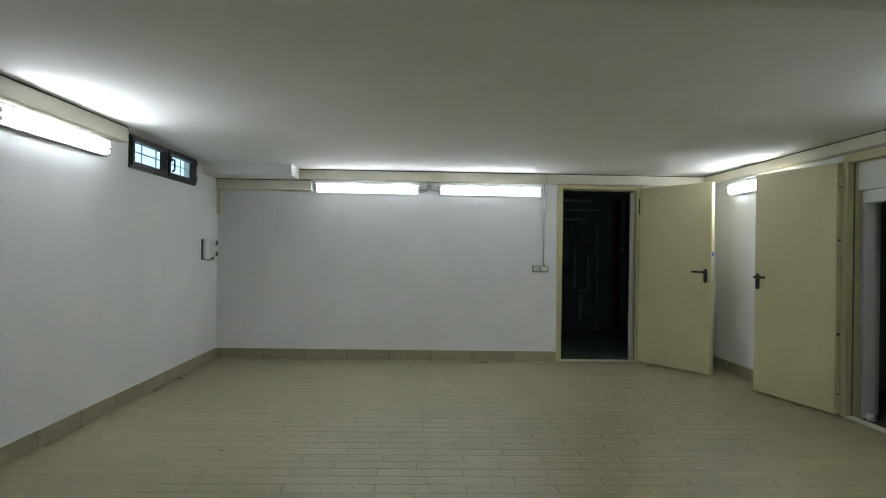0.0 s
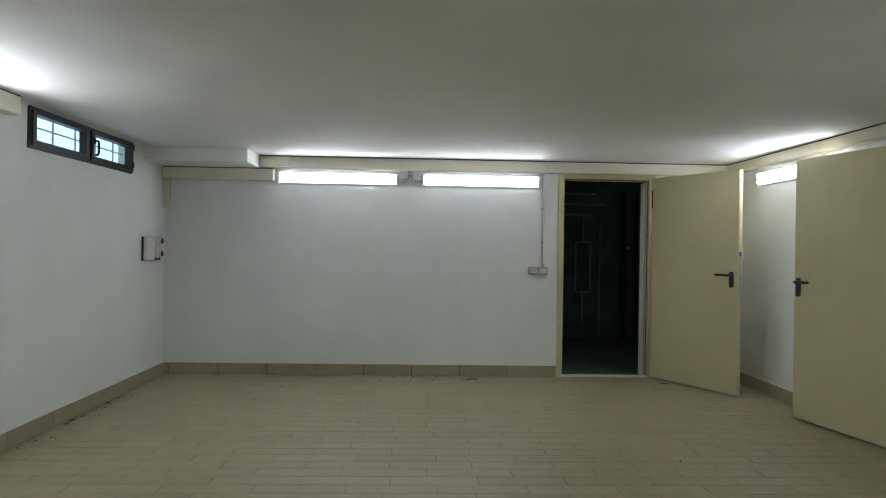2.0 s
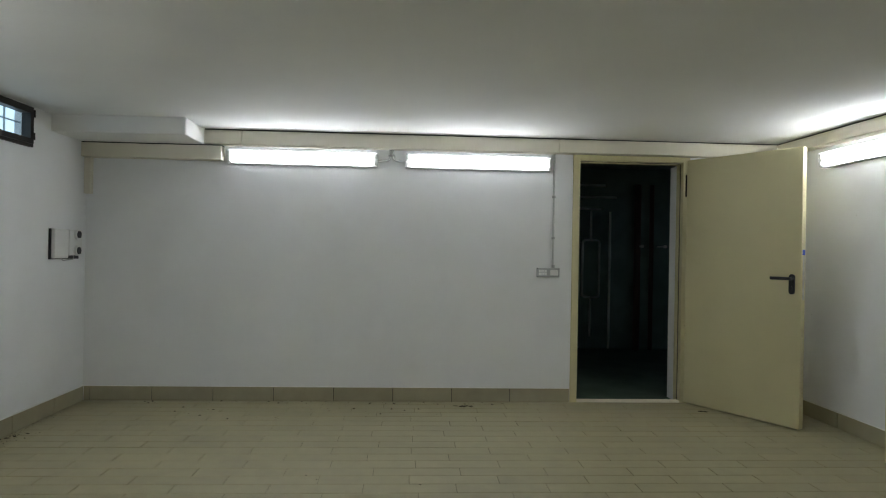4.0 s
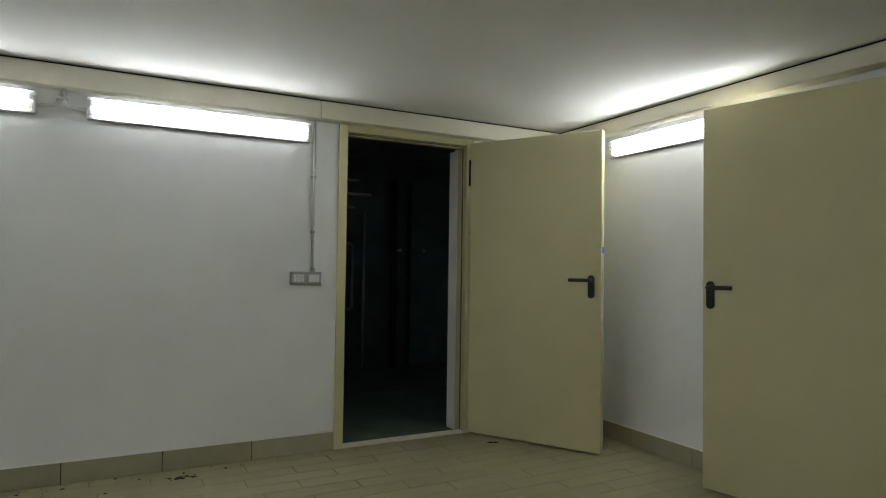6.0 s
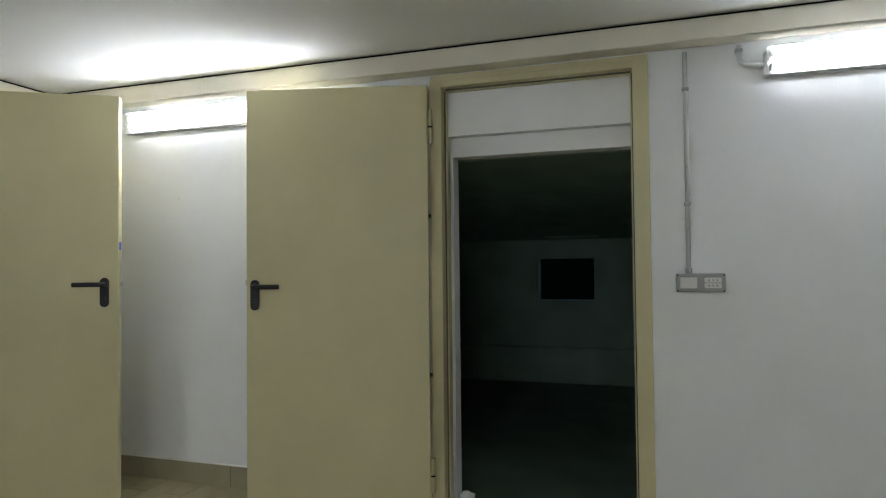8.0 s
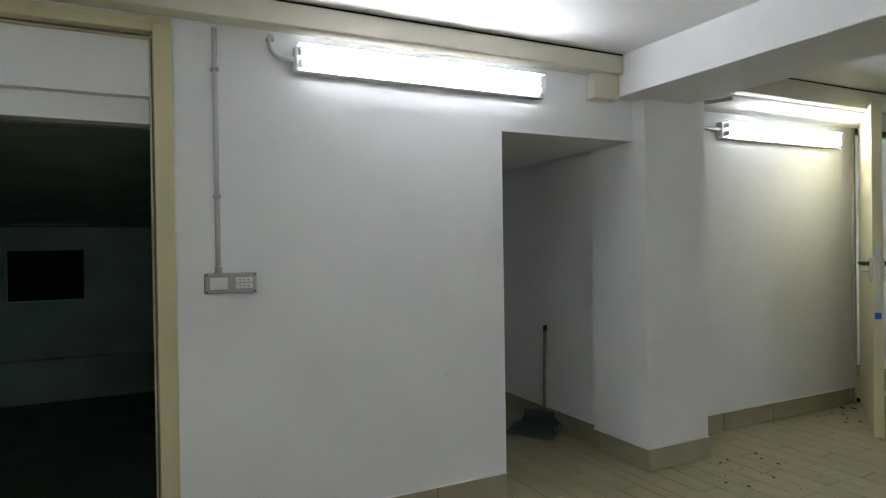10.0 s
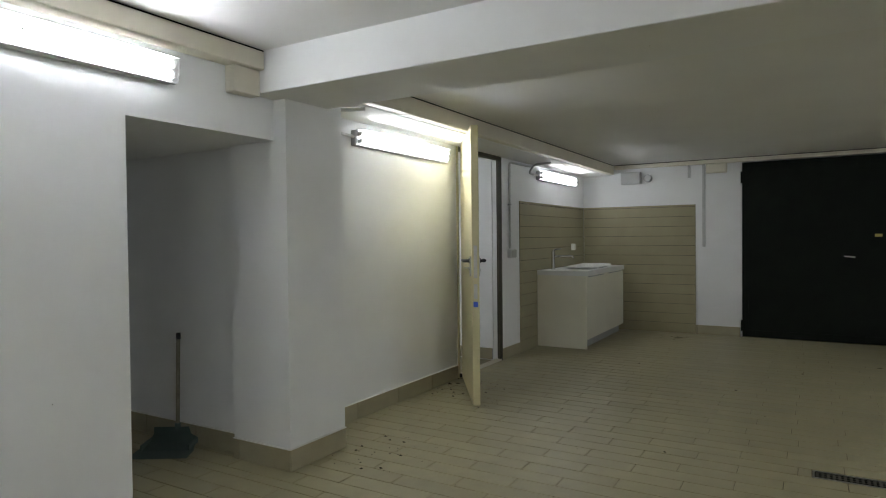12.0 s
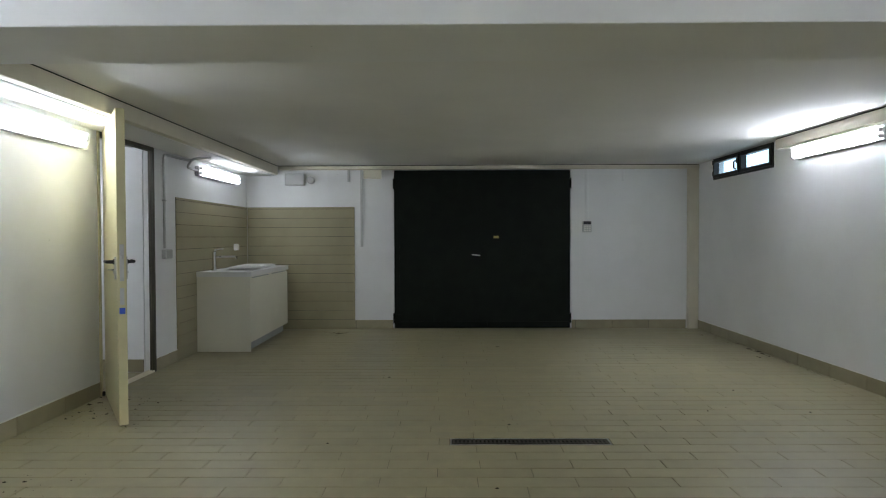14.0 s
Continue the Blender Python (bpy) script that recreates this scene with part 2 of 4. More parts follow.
# ---------------------------------------------------------------- walls and ceilings
structure("wall_north", slab(along_x(0.0), (-4.16, 2.05), (-0.1, 2.5), [(0.03, 0.99, -0.1, 2.10)], 0.0, 0.22), M_wall,
          "white plastered wall with a doorway", "wall")
structure("wall_west", slab(along_y(-4.16), (-12.0, 0.0), (-0.1, 2.5), [(-2.24, -0.75, 1.945, 2.228), (-11.27, -9.82, 1.945, 2.207)], 0.0, 0.12), M_wall,
          "white plastered wall with two high windows", "wall")
structure("wall_east_north", slab(along_y(EX), (-5.80, 0.0), (-0.1, 2.5), [(-3.42, -2.46, -0.1, 2.10), (-5.80, -4.945, -0.1, 1.80)], 0.0, 0.21), M_wall,
          "white plastered wall with a doorway and an alcove", "wall")
structure("wall_east_south", slab(along_y(ESX), (-12.0, -8.2), (-0.1, 2.5), [(-9.301, -8.215, -0.1, 2.075)], 0.0, 0.20), M_wall,
          "white plastered wall with a doorway", "wall")
structure("wall_east_middle", slab(along_y(ESX), (-8.2, -6.26), (-0.1, 2.5), [], 0.0, 0.20), M_wall,
          "white plastered wall beside the doorway", "wall")
structure("wall_south", slab(along_x(SY), (-4.16, 2.25), (-0.1, 2.5), [(-2.335, 0.052, -0.1, 2.147)], -0.25, 0.0), M_wall,
          "white plastered wall with a wide garage opening", "wall")
structure("pillar", bx((1.75, -6.26, -0.1), (2.19, -5.80, 2.5)), M_wall, "white plastered square pillar carrying a beam", "pillar")
structure("ceiling_north", bx((-4.16, -5.649, CN), (2.05, 0.22, 2.5)), M_ceil, "flat white painted ceiling", "ceiling")
structure("ceiling_south", bx((-4.16, -12.05, CS), (2.25, -6.14, 2.5)), M_ceil, "flat white painted ceiling", "ceiling")
structure("beam", bx((-4.04, -6.14, BEAM), (1.838, -5.648, 2.5), 0.004), M_wall, "white plastered ceiling beam", "beam")
structure("soffit_corner", bx((-4.04, -0.52, 2.106), (-3.07, 0.0, CN + 0.002), 0.006), M_ceil, "white boxed-in lowered ceiling corner", "soffit")
structure("soffit_east", bx((1.672, -11.80, 2.075), (ESX, -6.142, CS + 0.002), 0.003), M_ceil, "pale painted boxed-in soffit under the ceiling", "soffit")

# alcove with a passage behind the east wall
structure("alcove_wall_south", bx((2.19, -6.06, -0.1), (4.0, -5.86, 2.2)), M_wall, "white plastered alcove wall", "wall")
# unseen back and north sides, set close to bounce light into the alcove
structure("alcove_bounce_back", bx((3.42, -5.86, -0.1), (3.6, -4.6, 2.2)), M_wall, "white plastered alcove wall", "wall")
structure("alcove_bounce_north", bx((2.05, -4.86, -0.1), (3.42, -4.6, 2.2)), M_wall, "white plastered alcove wall", "wall")
structure("alcove_ceiling", bx((2.05, -5.86, 1.80), (3.42, -4.86, 2.2)), M_wall, "low white alcove ceiling", "ceiling")

# dark store behind the second door: low sloping ceiling
bm = slab(along_y(2.05), (-4.0, 0.22), (-0.1, 2.2), [(-3.50, -2.35, -0.1, 1.80)], 0.0, 0.16)
structure("store_wall_front", bm, M_wall, "white plastered inner wall with a lower opening", "wall")
structure("store_reveal", slab(along_y(1.955), (-3.42, -2.46), (0.0, 2.10), [(-3.385, -2.515, 0.0, 1.74)], 0.0, 0.094), M_wall, "white plastered inner reveal", "wall")
structure("store_lintel", bx((1.905, -3.40, 1.838), (1.954, -2.49, 2.07)), M_wall, "white plastered lintel above the opening", "lintel")
structure("store_wall_back", slab(along_y(5.4), (-4.0, -1.2), (-0.1, 2.2), [(-2.955, -2.385, 0.815, 1.245)], 0.0, 0.2), M_conc, "bare grey store wall with a square hole", "wall")
# near-black panel: the darkness beyond the hole is in its colour
structure("store_hole_back", bx((5.9, -3.2, 0.6), (6.0, -2.3, 1.5)), M_dark, "near-black panel standing for the darkness behind the hole", "wall")
structure("store_wall_north", bx((2.21, -1.4, -0.1), (5.4, -1.2, 2.2)), M_conc, "bare grey store wall", "wall")
structure("store_wall_south", bx((2.21, -4.0, -0.1), (5.4, -3.9, 2.2)), M_conc, "bare grey store wall", "wall")
bm = bmesh.new()
v = [bm.verts.new(p) for p in ((2.21, -3.9, 1.76), (2.21, -1.4, 1.76), (5.4, -1.4, 1.44), (5.4, -3.9, 1.44), (2.21, -3.9, 2.2), (2.21, -1.4, 2.2), (5.4, -1.4, 2.2), (5.4, -3.9, 2.2))]
for f in ((0, 1, 2, 3), (4, 5, 6, 7), (0, 1, 5, 4), (1, 2, 6, 5), (2, 3, 7, 6), (3, 0, 4, 7)):
    bm.faces.new([v[i] for i in f])
structure("store_ceiling", bm, M_conc, "sloping bare grey ceiling over the store", "ceiling")
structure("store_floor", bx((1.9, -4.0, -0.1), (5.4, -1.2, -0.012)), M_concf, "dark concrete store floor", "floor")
structure("store_ledge", bx((5.30, -3.9, -0.01), (5.4, -1.4, 0.34)), M_conc, "low grey ledge along the store wall", "ledge")

# dark room behind the first door
structure("utility_wall_back", bx((-1.6, 3.05, -0.1), (3.2, 3.25, 2.6)), M_teal, "dark green utility room wall", "wall")
structure("utility_wall_west", bx((-1.8, 0.22, -0.1), (-1.6, 3.25, 2.6)), M_concd, "dark utility room wall", "wall")
structure("utility_wall_east", bx((3.0, 0.22, -0.1), (3.2, 3.05, 2.6)), M_concd, "dark utility room wall", "wall")
structure("utility_ceiling", bx((-1.8, 0.22, 2.42), (3.2, 3.25, 2.6)), M_concd, "dark utility room ceiling", "ceiling")
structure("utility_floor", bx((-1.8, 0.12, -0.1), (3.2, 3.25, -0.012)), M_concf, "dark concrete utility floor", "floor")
structure("reveal", bx((0.945, 0.10, 0.0), (0.992, 0.218, 2.05)), M_wall, "rough white doorway reveal", "wall")

# lobby behind the third door
structure("lobby_wall_back", bx((3.2, -9.27, -0.1), (3.4, -7.2, 2.5)), M_wall, "white plastered lobby wall", "wall")
structure("lobby_wall_south", bx((2.14, -9.30, -0.1), (3.2, -9.10, 2.5)), M_wall, "white plastered lobby wall", "wall")
structure("lobby_wall_north", bx((2.25, -7.4, -0.1), (3.2, -7.2, 2.5)), M_wall, "white plastered lobby wall", "wall")
structure("lobby_ceiling", bx((2.25, -9.10, 2.3), (3.2, -7.4, 2.5)), M_ceil, "white lobby ceiling", "ceiling")
structure("lobby_floor", bx((2.052, -9.15, -0.1), (3.2, -7.4, -0.006)), M_tile, "beige tiled lobby floor", "floor")

structure("doorway_pier", bx((2.0502, -9.301, -0.1), (2.139, -9.113, 2.075)), M_wall, "white plastered doorway pier", "wall")

# ---------------------------------------------------------------- cream trunking under the ceiling
def trunking(name, lo, hi, label="cream metal trunking fixed along the wall under the ceiling", gap_shade=0.0075):
    """A boxed length with, on top, a black strip that paints the shadow line under the ceiling."""
    ob = tagged(part(name, bx(lo, hi, 0.004), M_trunk), label, "trunking", group="ceiling trunking", kind="structure")
    if gap_shade:
        a, b = [v + 0.0025 for v in lo[:2]], [v - 0.0025 for v in hi[:2]]
        part("gap_shade", bx((*a, hi[2] + 0.0003), (*b, hi[2] + gap_shade)), M_rubber_shade, ob, "black strip standing for the shadow gap under the ceiling")
    return ob


trunking("trunking", (-3.068, -0.10, 2.112), (-2.767, -0.001, CN - 0.009))
trunking("trunking", (-2.765, -0.10, 2.111), (-0.151, -0.001, CN - 0.009))
trunking("trunking", (-0.149, -0.10, 2.114), (1.739, -0.001, CN - 0.009))
trunking("trunking", (-4.038, -0.10, 1.985), (-2.93, -0.001, 2.098))
trunking("trunking", (-4.038, -0.05, 1.69), (-3.985, -0.001, 1.984), "narrow cream cable channel running down the corner", 0.0)
trunking("trunking", (1.74, -5.646, 2.133), (EX - 0.001, -0.001, CN - 0.009))
trunking("trunking", (1.772, -5.645, 2.0), (EX - 0.001, -5.475, 2.132), "short cream trunking box beside the beam", 0.0)
trunking("trunking", (WX + 0.001, -5.646, 2.112), (-3.94, -2.46, CN - 0.009))
trunking("trunking", (1.60, -11.715, 2.079), (1.669, -6.262, CS - 0.010))
trunking("trunking", (1.60, -6.261, 2.079), (1.669, -6.143, CS - 0.010))
trunking("trunking", (WX + 0.001, -9.61, 2.10), (-3.94, -6.142, CS - 0.009))
trunking("trunking", (-4.036, SY + 0.001, 2.148), (1.598, SY + 0.08, CS - 0.010))
trunking("trunking", (-4.036, SY + 0.001, 0.0), (-3.90, SY + 0.07, 2.147), "tall cream casing in the corner beside the garage door", 0.0)

# ---------------------------------------------------------------- skirting tiles
_piece = {}


def tile_piece(w, h, t, material, c=0.0015, cx=None):
    """A tile lying in xy, centred, with its face up and chamfered edges; the mesh is shared by alike pieces."""
    cx = c if cx is None else cx
    key = (round(w, 3), round(h, 3), t, material.name)
    if key not in _piece:
        a, b = w / 2, h / 2
        vs = [(x, y, z) for z, i, j in ((0, 0, 0), (t - c, 0, 0), (t, cx, c)) for x, y in ((-a + i, -b + j), (a - i, -b + j), (a - i, b - j), (-a + i, b - j))]
        fs = [(0, 1, 5, 4), (1, 2, 6, 5), (2, 3, 7, 6), (3, 0, 4, 7), (4, 5, 9, 8), (5, 6, 10, 9), (6, 7, 11, 10), (7, 4, 8, 11), (8, 9, 10, 11)]
        me = bpy.data.meshes.new("tile")
        me.from_pydata(vs, [], fs)
        me.materials.append(material)
        _piece[key] = me
    return _piece[key]


def piece(name, me, m, parent):
    ob = new(name, me)
    ob.matrix_basis = m
    ob.parent = parent
    return ob


def skirting(name, a, b, first=0.5, h=0.115):
    """A row of skirting tiles from a to b (x, y), with its face to the left of that way."""
    a, b = Vector((*a, 0)), Vector((*b, 0))
    d = (b - a).normalized()
    length = (b - a).length
    rz = math.degrees(math.atan2(d.y, d.x))
    root = thing(name, pose(a.x, a.y, 0, 0, 0, rz), "beige skirting tiles along the foot of the wall", "baseboard", kind="structure")
    part("joint", bx((0, 0.0003, 0.0003), (length, 0.004, h - 0.001)), M_joint, root, "dark joints behind the tiles")
    part("sealant", bx((0.0, 0.0011, h + 0.0007), (length, 0.0105, h + 0.0068), 0.0015), M_bead, root, "thin white sealant bead")
    u = 0.0
    w = first
    while u < length - 0.01:
        w = min(w, length - u)
        me = tile_piece(w - 0.0055, h, 0.010, M_base)
        piece("skirting_tile", me, pose(u + w / 2, 0.001, h / 2 + 0.0005, -90, 0, 0), root)
        u += w
        w = 0.495
    return root


skirting("baseboard", (-0.003, -0.001), (-4.03, -0.001), 0.511)
skirting("baseboard", (1.83, -0.001), (1.03, -0.001), 0.3)
skirting("baseboard", (WX + 0.001, -0.012), (WX + 0.001, -11.79), 0.42)
skirting("baseboard", (EX - 0.001, -2.46), (EX - 0.001, -0.012), 0.2)
skirting("baseboard", (EX - 0.001, -4.943), (EX - 0.001, -3.477), 0.38)
skirting("baseboard", (2.192, -5.859), (3.41, -5.859), 0.4)
skirting("baseboard", (1.742, -5.799), (2.19, -5.799), 0.4)
skirting("baseboard", (1.749, -6.262), (1.749, -5.79), 0.472)
skirting("baseboard", (ESX - 0.001, -8.188), (ESX - 0.001, -6.262), 0.45)
skirting("baseboard", (ESX - 0.001, -9.58), (ESX - 0.001, -9.125), 0.4)
skirting("baseboard", (0.07, SY + 0.001), (0.585, SY + 0.001), 0.5)
skirting("baseboard", (-3.89, SY + 0.001), (-2.35, SY + 0.001), 0.5)
skirting("baseboard", (2.145, -9.099), (3.19, -9.099), 0.45)

# ---------------------------------------------------------------- daylight behind the windows
for y0, y1 in ((-3.0, 4.5), (-16.0, -8.5)):
    tagged(part("backdrop", bx((-4.95, y0, 1.5), (-4.90, y1, 3.6)), M_sky), "pale blue daylight outside the window", "backdrop", kind="structure")


# ---------------------------------------------------------------- windows
def window(name, y0, y1, z0, z1, flip, barred):
    root = thing(name, pose(WX, (y0 + y1) / 2, z0), "dark bronze double-sash basement window, closed", "window", group="basement windows", kind="structure")
    w, h = y1 - y0, z1 - z0
    bm = slab(lambda u, d, z: (d, u, z), (-w / 2, w / 2), (0, h), [(-w / 2 + 0.024, -0.02, 0.024, h - 0.024), (0.02, w / 2 - 0.024, 0.024, h - 0.024)], -0.05, 0.012)
    part("window_frame", bm, M_bronze, root)
    for s in (-1, 1):
        a, b = sorted((s * 0.016, s * (w / 2 - 0.020)))
        sash = part("sash", slab(lambda u, d, z: (d, u, z), (a, b), (0.02, h - 0.02), [(a + 0.038, b - 0.038, 0.056, h - 0.05)], -0.035, 0.026), M_bronze, root)
        pane = part("pane", bx((-0.012, a + 0.037, 0.055), (-0.008, b - 0.037, h - 0.049)), M_glass, sash)
        pane.visible_shadow = False
    for z in (0.05, h - 0.07):
        part("hinge", tube(bmesh.new(), [(0.02, flip * (w / 2 - 0.006), z), (0.02, flip * (w / 2 - 0.006), z + 0.05)], 0.008), M_bronze, root)
    y = flip * 0.055
    bm = tube(bmesh.new(), bend([(0.024, y, h - 0.10), (0.06, y, h - 0.10), (0.06, y, 0.07), (0.035, y, 0.065)], 0.02), 0.009)
    box(bm, (0.024, y - 0.012, h - 0.125), (0.034, y + 0.012, h - 0.07), 0.003)
    part("handle", bm, M_plastic, root, "black curved window handle")
    if not barred:
        return
    grille = thing("window_grille", pose(-4.135, (y0 + y1) / 2, z0), "pale iron grille outside the window", "grille", group="window grilles")
    n = 5
    for k in range(n):
        u = -w / 2 + w * (k + 0.5) / n
        part("bar", bx((-0.006, u - 0.003, 0.002), (0.006, u + 0.003, h - 0.002)), M_bar, grille)
    for z in (0.17,):
        part("crossbar", bx((0.007, -w / 2 + 0.002, z - 0.004), (0.019, w / 2 - 0.002, z + 0.004)), M_bar, grille)


window("window_1", -2.235, -0.752, 1.948, 2.226, 1, True)
window("window_2", -11.268, -9.822, 1.948, 2.206, -1, False)


# ---------------------------------------------------------------- steel doors
def door_frame(name, m, w, h, f=0.06, paint=M_cream, label="cream steel door frame with metal sill", hinge_paint=None, depth=0.095, cap=0.0, lap=0.0):
    """Outer width w and height h; local x along the wall, -y into the room; the jamb at x = 0 may have a paint of its own."""
    root = thing(name, m, label, "door frame", group="steel door frames", kind="structure")
    for s in (0, 1):
        bm = bmesh.new()
        a, b = (0.0, f) if s == 0 else (w - f, w + lap)
        box(bm, (a, -0.014, 0), (b, -0.0005, h - cap), 0.002)
        i0, i1 = (f - 0.015, f) if s == 0 else (w - f, w - f + 0.015)
        box(bm, (i0, 0, 0), (i1, depth, h - 0.046), 0.0)
        j0, j1 = (f + 0.0005, f + 0.012) if s == 0 else (w - f - 0.012, w - f - 0.0005)
        if depth > 0.05:
            box(bm, (j0, 0.045, 0), (j1, depth, h - 0.061))
        part("jamb", bm, hinge_paint if s == 0 and hinge_paint else paint, root)
        g0, g1 = (f + 0.001, f + 0.006) if s == 0 else (w - f - 0.006, w - f - 0.001)
        part("seal", bx((g0, depth * 0.36, 0.02), (g1, depth * 0.46, h - 0.07)), M_olive, root, "dark rubber door seal")
    bm = bx((f + 0.0002, -0.014, h - 0.06), (w - f - 0.0002, -0.0005, h - cap), 0.002)
    box(bm, (f + 0.0005, 0, h - 0.060), (w - f - 0.0005, depth, h - 0.046))
    if depth > 0.05:
        box(bm, (f + 0.0125, 0.045, h - 0.072), (w - f - 0.0125, depth, h - 0.0605))
    part("head", bm, paint, root)
    part("head_seal", bx((f + 0.007, depth * 0.36, h - 0.066), (w - f - 0.007, depth * 0.46, h - 0.0605)), M_olive, root, "dark rubber door seal")
    if cap:
        part("cap_strip", bx((0.002, -0.009, h - cap + 0.0006), (w + lap - 0.002, -0.0005, h - 0.002), 0.002), paint, root, "flat cream strip above the frame head")
    bm = bx((f + 0.0005, -0.012, 0.001), (w - f - 0.0005, 0.050, 0.010), 0.002)
    for y in (-0.010, 0.014, 0.040):
        box(bm, (f + 0.001, y, 0.0102), (w - f - 0.001, y + 0.008, 0.018), 0.002)
    for x in (0.35, 0.65):
        disc(bm, (w * x, 0.030, 0.0101), (0, 0, 1), 0.006, 0.003, 10)
    part("sill", bm, M_trunk, root, "worn cream metal door sill with raised ribs")
    return root


def lever(x, z, side, way, y):
    """A lever handle on the face at y, as (lever, plate); side -1 or 1 is the way out of the leaf, way the way of the lever."""
    plate = bmesh.new()
    for zz in (z + 0.012, z - 0.095):
        disc(plate, (x, y, zz), (0, side, 0), 0.021, 0.0108, 24)
    box(plate, (x - 0.021, y, z - 0.095), (x + 0.021, y + side * 0.011, z + 0.012))
    disc(plate, (x, y + side * 0.011, z - 0.07), (0, side, 0), 0.010, 0.006, 12)
    bm = tube(bmesh.new(), bend([(x, y + side * 0.012, z), (x, y + side * 0.052, z), (x + way * 0.135, y + side * 0.052, z)], 0.018), 0.0118)
    disc(bm, (x, y + side * 0.0112, z), (0, side, 0), 0.018, 0.006)
    return bm, plate


def steel_door(name, m, width, s, label, sticker_z=1.30, hz=1.115, inset=0.065, h=2.086, plate_metal=None):
    """A leaf from its hinge edge along local x; its near face lies at y = 0 and its body reaches to s * 0.055."""
    t = 0.055
    root = thing(name, m, label, "door", group="steel doors", kind="structure")
    bm = bx((0.0, 0.0, 0.014), (width, s * t, h), 0.003)
    part("leaf", bm, M_cream, root)
    for side, y in ((-s, 0.0), (s, s * t)):
        bar, plate = lever(width - inset, hz, side, -1, y)
        handle = part("handle", bar, M_plastic, root, "black plastic lever handle")
        part("plate", plate, plate_metal or M_plastic, handle, "long rounded handle plate")
    y0, y1 = sorted((s * 0.014, s * 0.040))
    part("lock_plate", bx((width - 0.0005, y0, 0.96), (width + 0.003, y1, 1.20), 0.001), M_metal, root, "steel lock face plate on the door edge")
    bm = bx((width + 0.0028, y0 + 0.006, 1.105), (width + 0.014, y1 - 0.008, 1.13), 0.002)
    box(bm, (width + 0.0028, y0 + 0.006, 1.03), (width + 0.005, y1 - 0.006, 1.055))
    part("latch", bm, M_metal, root)
    zs = sticker_z
    part("sticker", bx((width - 0.0005, y0 - 0.004, zs - 0.02), (width + 0.0015, y1 + 0.004, zs + 0.02)), M_blue, root, "small blue square sticker")
    part("rating_plate", bx((width - 0.0005, y0, zs - 0.14 if zs > 1 else zs + 0.04), (width + 0.0015, y1, zs - 0.03 if zs > 1 else zs + 0.15)), M_metal, root, "grey metal rating plate")
    for z in (0.18, 1.87):
        bm = tube(bmesh.new(), [(-0.008, s * t * 0.5, z - 0.075), (-0.008, s * t * 0.5, z + 0.075)], 0.011, 12)
        box(bm, (-0.006, s * t * 0.5 - 0.003, z - 0.06), (-0.0005, s * t * 0.5 + 0.003, z + 0.06))
        tube(bm, [(-0.008, s * t * 0.5, z + 0.0755), (-0.008, s * t * 0.5, z + 0.085)], 0.013, 12)
        hinge = part("hinge", bm, M_cream, root, "cream knuckle hinge")
        part("hinge_collar", tube(bmesh.new(), [(-0.008, s * t * 0.5, z - 0.004), (-0.008, s * t * 0.5, z + 0.004)], 0.0125, 12), M_rubber_shade, hinge, "dark gap ring between the knuckles")
        part("hinge_pin", tube(bmesh.new(), [(-0.008, s * t * 0.5, z - 0.083), (-0.008, s * t * 0.5, z - 0.0755)], 0.008, 10), M_metal, hinge, "steel hinge pin end")
    for z in (0.666, 1.435):
        part("dog_bolt", disc(bmesh.new(), (0.0, s * 0.022, z), (-1, 0, 0), 0.009, 0.012, 12), M_plastic, root, "dark steel dog bolt")
    return root


door_frame("door_frame", pose(0.0, 0.0, 0.0), 1.02, 2.128)
d1 = steel_door("door_1", pose(0.985, -0.030, 0.0, 0, 0, -59.5), 0.965, 1, "cream steel fire door standing open into the garage", 1.31)
# solid black strip, painting the shade of a slot by the hinge
part("hinge_slot_shade", bx((-0.016, 0.002, 1.775), (-0.0005, 0.012, 1.965)), M_rubber_shade, d1, "black strip standing for the shaded slot behind the upper hinge")
door_frame("door_frame", pose(EX, -2.434, 0.0, 0, 0, -90), 1.018, 2.128, cap=0.028, lap=0.008)
steel_door("door_2", pose(1.775, -2.44, 0.0, 0, 0, 103.0), 0.905, -1, "cream steel fire door folded back against the wall", 1.31, 1.098, 0.045, 2.072)
door_frame("door_frame", pose(ESX, -8.195, 0.0, 0, 0, -90), 0.925, 2.10, 0.025, M_gasket, "dark olive and cream steel door frame with metal sill", M_cream, 0.035)
d3 = steel_door("door_3", pose(2.015, -8.215, 0.0, 0, 0, 123.45), 0.989, 1, "cream steel fire door half open towards the room", 0.765, 1.085, plate_metal=M_metal)
bm = bmesh.new()
disc(bm, (0.869, -0.008, 1.03), (0, -1, 0), 0.006, 0.012, 8)
box(bm, (0.859, -0.045, 1.027), (0.879, -0.02, 1.033), 0.001)
part("key", bm, M_metal, d3, "small steel key in the lock")
part("hinge_guard", bx((-0.030, 0.012, 1.09), (-0.0005, 0.020, 2.06), 0.002), M_cream, d3, "cream strip closing the hinge gap")
for z in (0.10, 0.19, 0.28, 1.80, 1.90):
    part("hinge_block", bx((-0.034, 0.002, z - 0.032), (-0.0005, 0.0115, z + 0.032), 0.004), M_cream, d3, "cream hinge block")
part("floor_stop", bx((-0.03, -0.03, 0.001), (-0.002, 0.0, 0.035), 0.006), M_rubber_shade, d3, "black rubber foot under the hinge")


